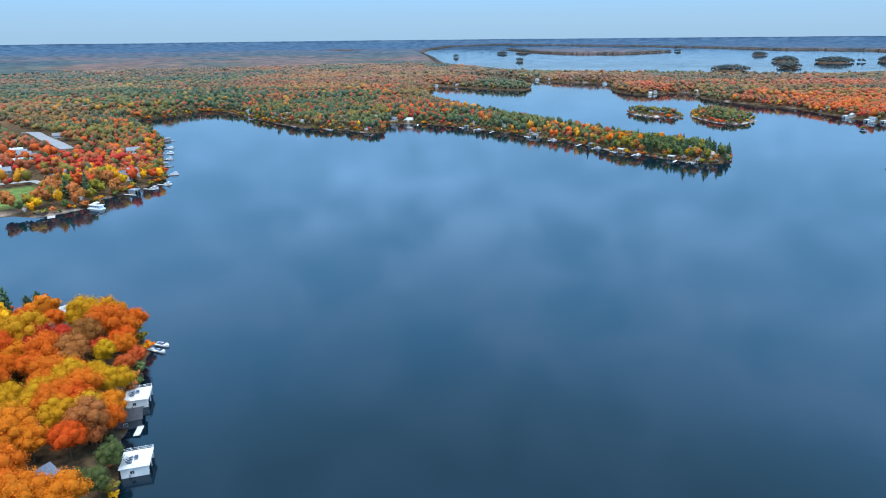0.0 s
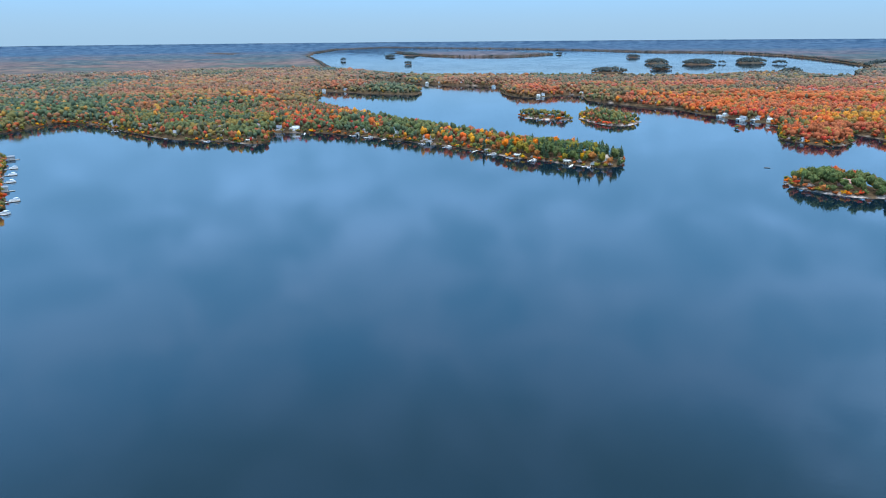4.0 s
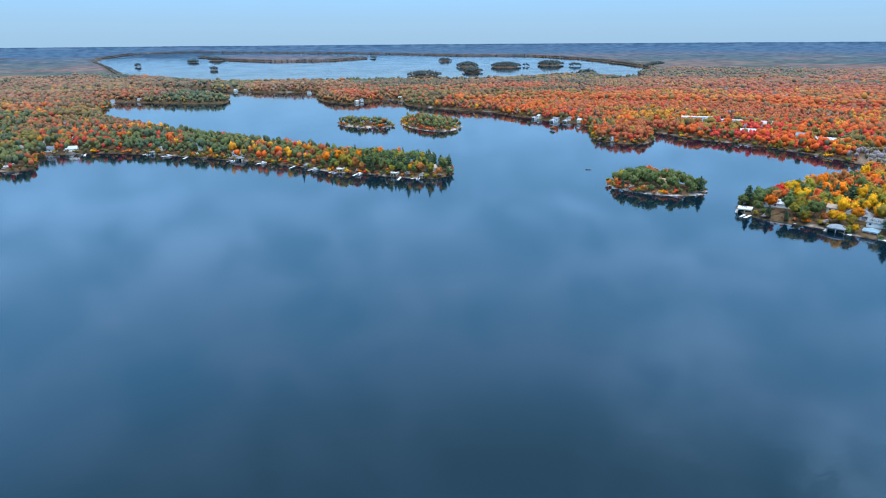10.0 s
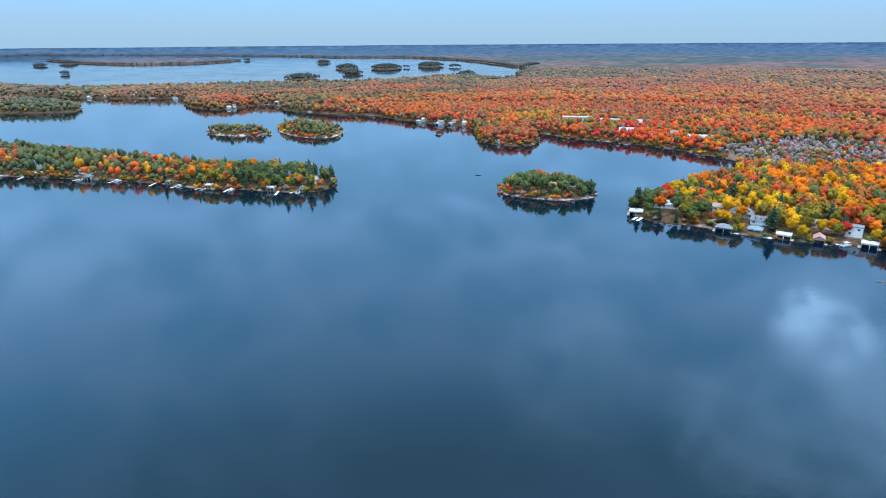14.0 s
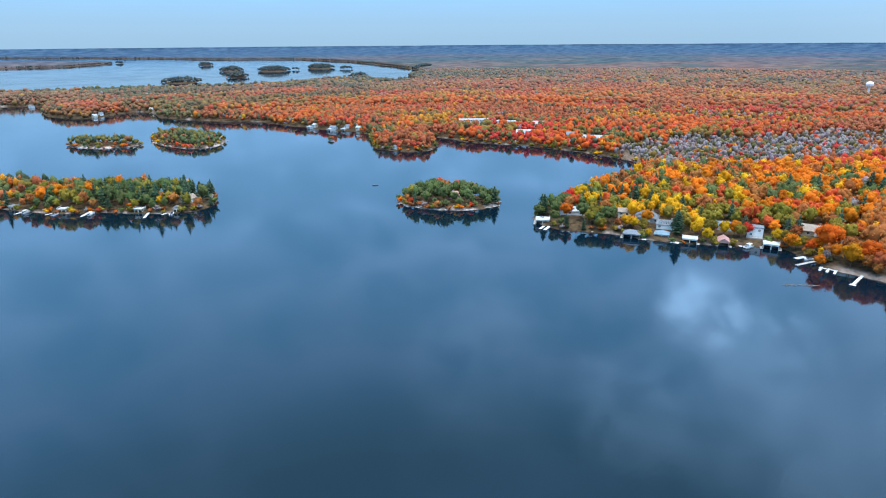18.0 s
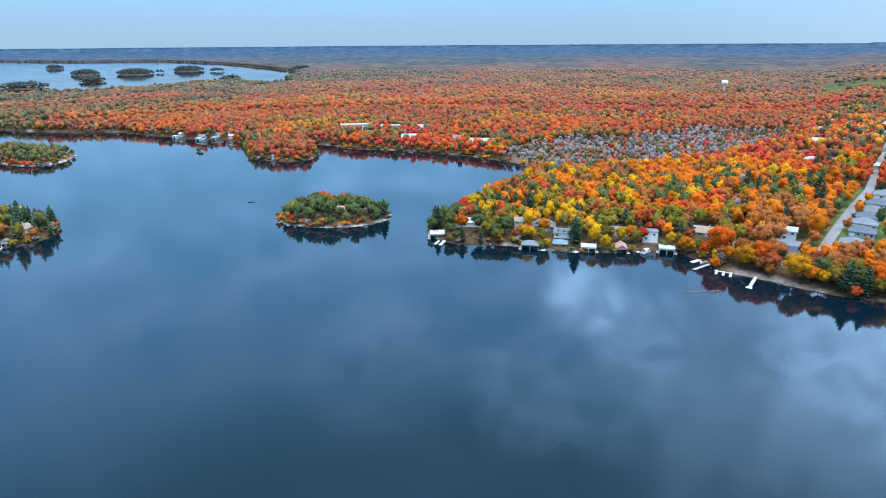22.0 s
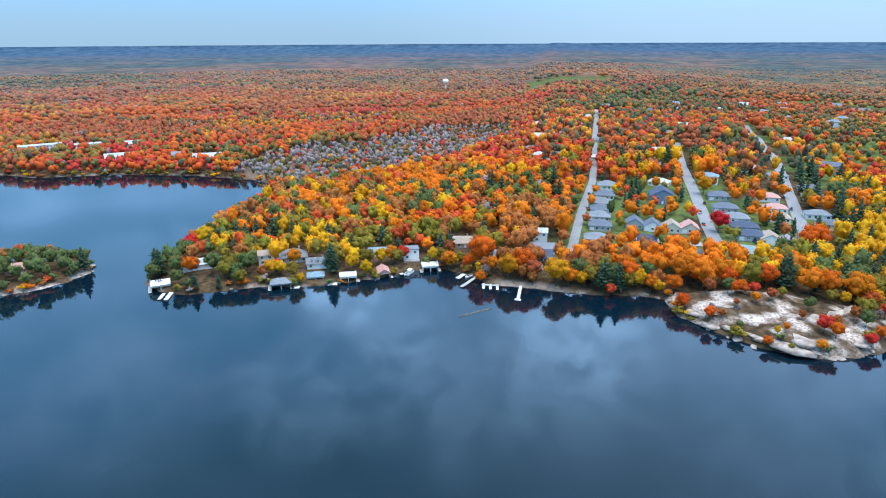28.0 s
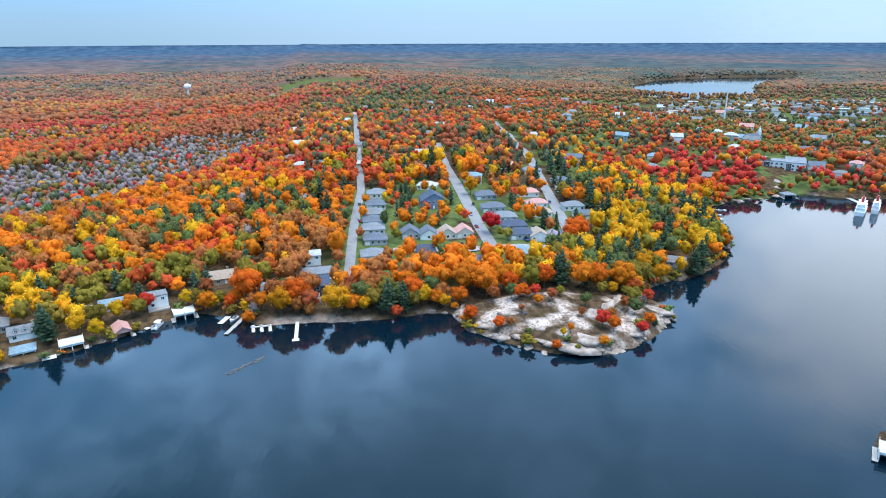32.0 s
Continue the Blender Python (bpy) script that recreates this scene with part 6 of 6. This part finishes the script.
# the crowns over the near shore, in groups of one colour: x, y, kind, height
GROVES = [(-162, 235, ORANGE, 11), (-178, 250, PINE, 13), (-183, 250, PINE, 11), (-167, 217, YELLOW, 13), (-176, 222, YELLOW, 12), (-136, 188, ORANGE, 14), (-144, 193, ORANGE, 13), (-112, 168, YELLOW, 13), (-118, 172, ORANGE, 14), (-107, 171, ORANGE, 12), (-96, 149, GREEN, 10),
          (-128, 224, ORANGE, 14), (-125, 217, ORANGE, 12), (-127, 207, YELLOW, 11), (-151, 221, RED, 10), (-117, 201, RED, 9), (-140, 212, RUST, 11), (-133, 214, RED, 9), (-122, 191, YELLOW, 11), (-141, 206, RUST, 11), (-110, 153, ORANGE, 12), (-119, 150, ORANGE, 12), (-145, 226, YELLOW, 9), (-105, 158, RUST, 9),
          (-139, 171, YELLOW, 13), (-130, 166, YELLOW, 12), (-101, 141, GREEN, 6), (-107, 133, ORANGE, 9), (-158, 224, BARE, 10), (-168, 232, BARE, 9), (-156, 200, ORANGE, 13), (-164, 205, YELLOW, 12), (-128, 158, BARE, 9), (-176, 236, ORANGE, 11), (-155, 185, ORANGE, 12), (-186, 236, YELLOW, 11)]
# trees that stand out by themselves: x, y, kind, height
HEROES = [(436, 180.5, YELLOW, 15), (441, 205, YELLOW, 14), (440, 219.5, ORANGE, 7.5), (446, 197, ORANGE, 14), (434, 157, PINE, 16), (434, 150, PINE, 15), (436, 298.5, PINE, 14), (441, 301, PINE, 14),
          (458, 300, YELLOW, 9), (456, 271, ORANGE, 10), (460, 265, RED, 9), (456, 238.5, ORANGE, 11), (457, 236, YELLOW, 8), (477, 211, RED, 12), (431, 154, RED, 7), (421, 371, ORANGE, 10), (424, 380, ORANGE, 9),
          (441, 322, ORANGE, 10), (428, 330, YELLOW, 9), (428, 343, GREEN, 12), (424, 360, GREEN, 12), (420, 351, OLIVE, 10), (428, 396, PINE, 13), (391, 72, RED, 8), (387, 69, ORANGE, 7), (379.5, 77, ORANGE, 5), (404, 55, RUST, 6.5), (408, 49, OLIVE, 9),
          (400, 52, GREEN, 8), (386, 56, RED, 6), (391, 50, ORANGE, 6), (403, 114, ORANGE, 6.5), (392, 107, OLIVE, 4.5), (394, 104, GREEN, 4.5), (388, 91, YELLOW, 4), (390, 87, ORANGE, 4), (421, 41, RED, 9), (410, 40, RED, 7), (421, 91, RED, 6), (423, 96, ORANGE, 6),
          (416, 85, RUST, 6), (401, 77, RUST, 4.5), (411, 101, RUST, 3.5), (486, 41, ORANGE, 15), (482, 47, ORANGE, 12), (509, 85, RED, 13), (586, 76, YELLOW, 13), (449, -14, PINE, 17), (446, -9, PINE, 15), (424, 437, PINE, 13), (380, 88, OLIVE, 3.5), (383, 96, ORANGE, 5)]
# maples and oaks that lean out over the bank between the beach and the headland
HEROES += [(436, 174, ORANGE, 10), (435.5, 168, YELLOW, 9), (437, 163, OLIVE, 11), (435, 145, OLIVE, 10), (437, 140, YELLOW, 11), (435, 134, ORANGE, 9), (438, 152, GREEN, 12), (433, 131, YELLOW, 8), (440, 169, GREEN, 13), (440, 145, ORANGE, 13), (441, 157, OLIVE, 13), (441, 136, GREEN, 12)]
HEROES += GROVES
for x, y, _, q in HEROES:
    CLEAR.append((x, y, q * 0.36))

# ---- the woods ----
def thin_isle(x, y):
    """The little south isle carries only a few low trees."""
    return (x - 304) ** 2 + (y - 14) ** 2 > 60


def woodland(x, y, margin=2.0):
    d = shore_distance(x, y)
    ok = (d > margin) & ~cleared(x, y)
    head_ = outline_distance(x, y, HEADLAND)
    ok &= (head_ < 0) | ((fractal(x / 11, y / 11, 81) > 0.56) & (head_ < 16))
    ok &= (outline_distance(x, y, PARK_LAWN) < 1) & (outline_distance(x, y, FIELD) < 0)
    way = np.degrees(np.arctan2(y - EYE[1], x - EYE[0]))
    ok &= (way > -58) & (way < 146) | ((x < 0) & (y > 60) & (y < 300) & (x > -330))
    ok &= ~((x > 285) & (x < 350) & (y < 40) & (y > -40) & (thin_isle(x, y)))
    thin = fractal(x / 3.1, y / 3.1, 83)
    ok &= ~((x > 468) & (x < 625) & (y > 30) & (y < 165) & (thin > 0.53))
    ok &= ~((x >= 600) & (x < 1300) & (y < 40) & (thin > np.where((x > 880) & (y < -230), 0.47, 0.58)))
    ok &= ~((x < 0) & (y < 300) & (thin > 0.56))
    ok &= ~((x < -230) & (x > -700) & (y > 420) & (y < 830) & (thin > 0.58))
    return ok, d


def plant(step, lo, hi, box, r, margin):
    x, y = scatter(*box, step, r)
    f = flyby(x, y)
    near = (f >= lo) & (f < hi)
    x, y = x[near], y[near]
    ok, d = woodland(x, y, margin)
    x, y, d = x[ok], y[ok], d[ok]
    kind = kinds_at(x, y, d, r)
    shore = (x < 0) & (y < 262) & (y > 120)
    if shore.any():
        spot = np.array(GROVES)
        kind[shore] = spot[np.argmin((x[shore, None] - spot[:, 0]) ** 2 + (y[shore, None] - spot[:, 1]) ** 2, axis=1), 2].astype(int)
    size = tree_sizes(kind, r)
    size *= np.where(outline_distance(x, y, HEADLAND) > 0, 0.5, 1.0)
    size *= np.where((x > 650) & (y < -60), 0.78, 1.0)
    size *= np.where(outline_distance(x, y, MARSH) > 0, np.where(kind == BARE, 1.08, 0.75), 1.0)
    size *= np.where((x > 395) & (x < 480) & (y > 225) & (y < 395), 0.82, 1.0)
    size *= np.where((x < 0) & (y < 300), np.where(kind == BARE, 0.8, 1.1), 1.0)
    size *= np.where((x > 468) & (x < 625) & (y > 25) & (y < 165), 0.78, 1.0)
    size *= np.where((x > 295) & (x < 480) & (y > 425) & (y < 1060), 0.88, 1.0)
    size *= 0.72 + 0.28 * np.clip((d - margin) / 9, 0, 1)
    return x, y, height_at(x, y, d), kind, size


x, y, z, kind, size = plant(7.0, 100, 520, (-520, 960, -330, 720), rng, 0.8)

# the trees nearest to the flight stand singly
ds = shore_distance(x, y)
single = ((x < 0) & (flyby(x, y) < 235) & (y > 120)) | ((x > 370) & (x < 470) & (y > 10) & (y < 395) & (ds < 17)) | (outline_distance(x, y, HEADLAND) > -6)
single &= np.cumsum(single) <= 290
KIND_LABELS = ("orange maple in full autumn colour", "golden yellow birch in autumn leaf", "crimson red maple in autumn leaf", "rust-brown oak with dry leaves", "olive green oak turning yellow", "green broadleaf tree still in leaf", "dark green white pine with ragged tiers", "bare grey tree that has lost its leaves")
near_kinds = []
for close in (True, False):
    for k in range(8):
        some = []
        for m in range(3):
            r3 = np.random.default_rng(100 + 10 * k + m)
            if k == PINE:
                tv, tf, ts = conifer(r3, 1500 if close else 420, 0.016 if close else 0.026, 12 if close else 9, 6, r3.uniform(0.2, 0.27))
            elif k == BARE:
                tv, tf, ts = broadleaf(r3, 900 if close else 300, 0.014 if close else 0.024, 3, 6, 0.7, 9, 0.55)
            else:
                tv, tf, ts = broadleaf(r3, 3000 if close else 620, 0.0155 if close else 0.028, 4, 8, r3.uniform(0.9, 1.12), 14 if close else 8, 0.68 if close else 0.76)
            col = np.ones((len(tv), 4))
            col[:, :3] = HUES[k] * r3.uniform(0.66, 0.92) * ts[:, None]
            some.append((mesh_of("crown", tv * 12, tf, LEAVES, col), trunk_mesh(r3, 12)))
        near_kinds.append(some)
models = {}
hero = np.array(HEROES, float)
hz = height_at(hero[:, 0], hero[:, 1])
x, y, z = np.concatenate([x, hero[:, 0]]), np.concatenate([y, hero[:, 1]]), np.concatenate([z, hz])
kind, size = np.concatenate([kind, hero[:, 2].astype(int)]), np.concatenate([size, hero[:, 3]])
single = np.concatenate([single, np.ones(len(hero), bool)])
for n in np.where(single)[0]:
    k, v = int(kind[n]), int(n) % 3
    level = k + (0 if x[n] < 0 else 8)
    m = pose(x[n], y[n], z[n], 0, 0, float(rng.uniform(0, 360)))
    q = float(size[n]) / 12 * 1.08
    if (level, v) not in models:
        tree = put("pine_tree" if k == PINE else "tree", m, KIND_LABELS[k] + " near the shore", "tree", "shore trees")
        part("trunk", near_kinds[level][v][1], None, tree)
        part("crown", near_kinds[level][v][0], None, tree)
        tree.scale = (q, q, q)
        models[level, v] = tree
    else:
        one = copy_thing(models[level, v], m)
        one.scale = (q, q, q)
x, y, z, kind, size = x[~single], y[~single], z[~single], kind[~single], size[~single]
forest("shore_woods", "dense autumn woods of orange, red and yellow maples and dark pines on the shore", x, y, z, kind, size, family(95, 0.046, 3, 6, 70, 7, 5, 5), rng, girth=0.98)
x, y, z, kind, size = plant(7.1, 520, 1050, (-1000, 1250, -700, 1300), rng, 1.5)
# haze painted in by distance, the tone raised against the crowns' own shade
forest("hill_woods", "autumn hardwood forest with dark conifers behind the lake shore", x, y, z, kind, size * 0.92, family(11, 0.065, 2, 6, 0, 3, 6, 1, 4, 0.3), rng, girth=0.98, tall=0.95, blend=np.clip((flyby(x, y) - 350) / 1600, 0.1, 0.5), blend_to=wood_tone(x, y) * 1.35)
x, y, z, kind, size = plant(10.2, 1050, 1600, (-1560, 1800, -1500, 1900), rng, 3.0)
lift_ = 4 * np.clip((shore_distance(x, y) - 10) / 35, 0, 1)
# stronger painted haze here, again with a brightened tone
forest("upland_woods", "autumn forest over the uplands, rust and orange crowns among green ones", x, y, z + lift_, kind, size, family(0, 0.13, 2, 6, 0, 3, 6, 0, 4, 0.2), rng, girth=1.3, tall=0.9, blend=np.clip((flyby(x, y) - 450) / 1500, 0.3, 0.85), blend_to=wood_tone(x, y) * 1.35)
x, y, z, kind, size = plant(16.5, 1600, 2500, (-2400, 2700, -1800, 2800), rng, 4.0)
# the outer shores carry a close row of trees down to the water
row_x, row_y = [], []
for ring in (NORTH, EAST[:20], FAR_LAKE, TOWN_LAKE, [ISLES[4][-1]] + ISLES[4], PENINSULA[-8:]):
    pts = np.array(ring, float)
    for a, b in zip(pts, pts[1:]):
        n = int(min(np.hypot(*(b - a)), 900) / 3.2)
        f = rng.random((n, 1))
        way_ = (b - a) / np.hypot(*(b - a))
        near = a + (b - a) * f + np.outer(rng.uniform(-22, 22, n), (-way_[1], way_[0]))
        row_x.append(near[:, 0])
        row_y.append(near[:, 1])
for cx, cy, rx, ry in OVALS:
    n = int(rx * ry / 14)
    q, a_ = np.sqrt(rng.random(n)), rng.uniform(0, 2 * math.pi, n)
    row_x.append(cx + rx * q * np.cos(a_))
    row_y.append(cy + ry * q * np.sin(a_))
ex, ey = np.concatenate(row_x), np.concatenate(row_y)
ed = shore_distance(ex, ey)
ok = (ed > 1.0) & (ed < 110) & (flyby(ex, ey) > 900) & ~cleared(ex, ey)
ex, ey, ed = ex[ok], ey[ok], ed[ok]
ek = kinds_at(ex, ey, ed, rng)
isle_ = np.min([np.hypot((ex - cx) / rx, (ey - cy) / ry) for cx, cy, rx, ry in OVALS], axis=0) < 1.1
ek[isle_] = rng.choice((OLIVE, GREEN, PINE), isle_.sum(), p=(0.1, 0.35, 0.55))
lift_ = 4 * np.clip((shore_distance(x, y) - 10) / 35, 0, 1)
# most of the leaf colour gives way to the painted haze
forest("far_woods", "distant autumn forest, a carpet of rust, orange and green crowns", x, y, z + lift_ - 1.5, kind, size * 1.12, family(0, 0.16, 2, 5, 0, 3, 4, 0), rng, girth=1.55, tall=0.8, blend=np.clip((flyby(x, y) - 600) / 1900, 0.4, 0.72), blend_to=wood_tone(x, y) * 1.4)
es = tree_sizes(ek, rng) * 0.95
# blue-grey haze painted into the far shore trees
hazed_shore = np.where((isle_ | (ey > 2500))[:, None], (0.085, 0.105, 0.115), wood_tone(ex, ey) * 1.15)
forest("lakeside_woods", "dark trees standing close along the far lake shores and isles", ex, ey, height_at(ex, ey, ed) - es * 0.2 + np.where(isle_, np.clip(ed * 0.22, 0, 9), 0), ek, es, family(0, 0.16, 2, 5, 0, 3, 4, 0, 4, 0.2), rng, girth=1.15, blend=np.clip((flyby(ex, ey) - 500) / 1700, 0.2, 0.85), blend_to=hazed_shore)

# low bushes that hang over the water's edge
bush_x, bush_y = [], []
for ring in (WEST[3:], PENINSULA, POINT, TOWN[:24], EAST[6:], NEAR[2:13], *ISLES[:4]):
    pts = np.array(ring if ring not in ISLES else ring + ring[:1], float)
    for a, b in zip(pts, pts[1:]):
        n = int(np.hypot(*(b - a)) / 1.7)
        f = rng.random((n, 1))
        near = a + (b - a) * f + rng.normal(scale=2.6, size=(n, 2))
        bush_x.append(near[:, 0])
        bush_y.append(near[:, 1])
x, y = np.concatenate(bush_x), np.concatenate(bush_y)
d = shore_distance(x, y)
ok = (d > 0.2) & (d < 5.5) & ~cleared(x, y) & ~((outline_distance(x, y, HEADLAND) > -1) & (rng.random(len(x)) < 0.8)) & ~((x > 425) & (x < 445) & (y > 178) & (y < 222) & (rng.random(len(x)) < 0.6))
x, y, d = x[ok], y[ok], d[ok]
kind = rng.choice(8, len(x), p=(0.10, 0.07, 0.06, 0.20, 0.27, 0.25, 0.0, 0.05))
forest("shore_bushes", "low olive and rust bushes overhanging the water's edge", x, y, height_at(x, y, d) - 0.8, kind, rng.uniform(2.5, 6.0, len(x)), family(26, 0.12, 1, 5, 0, 3, 4, 3), rng, girth=1.5)
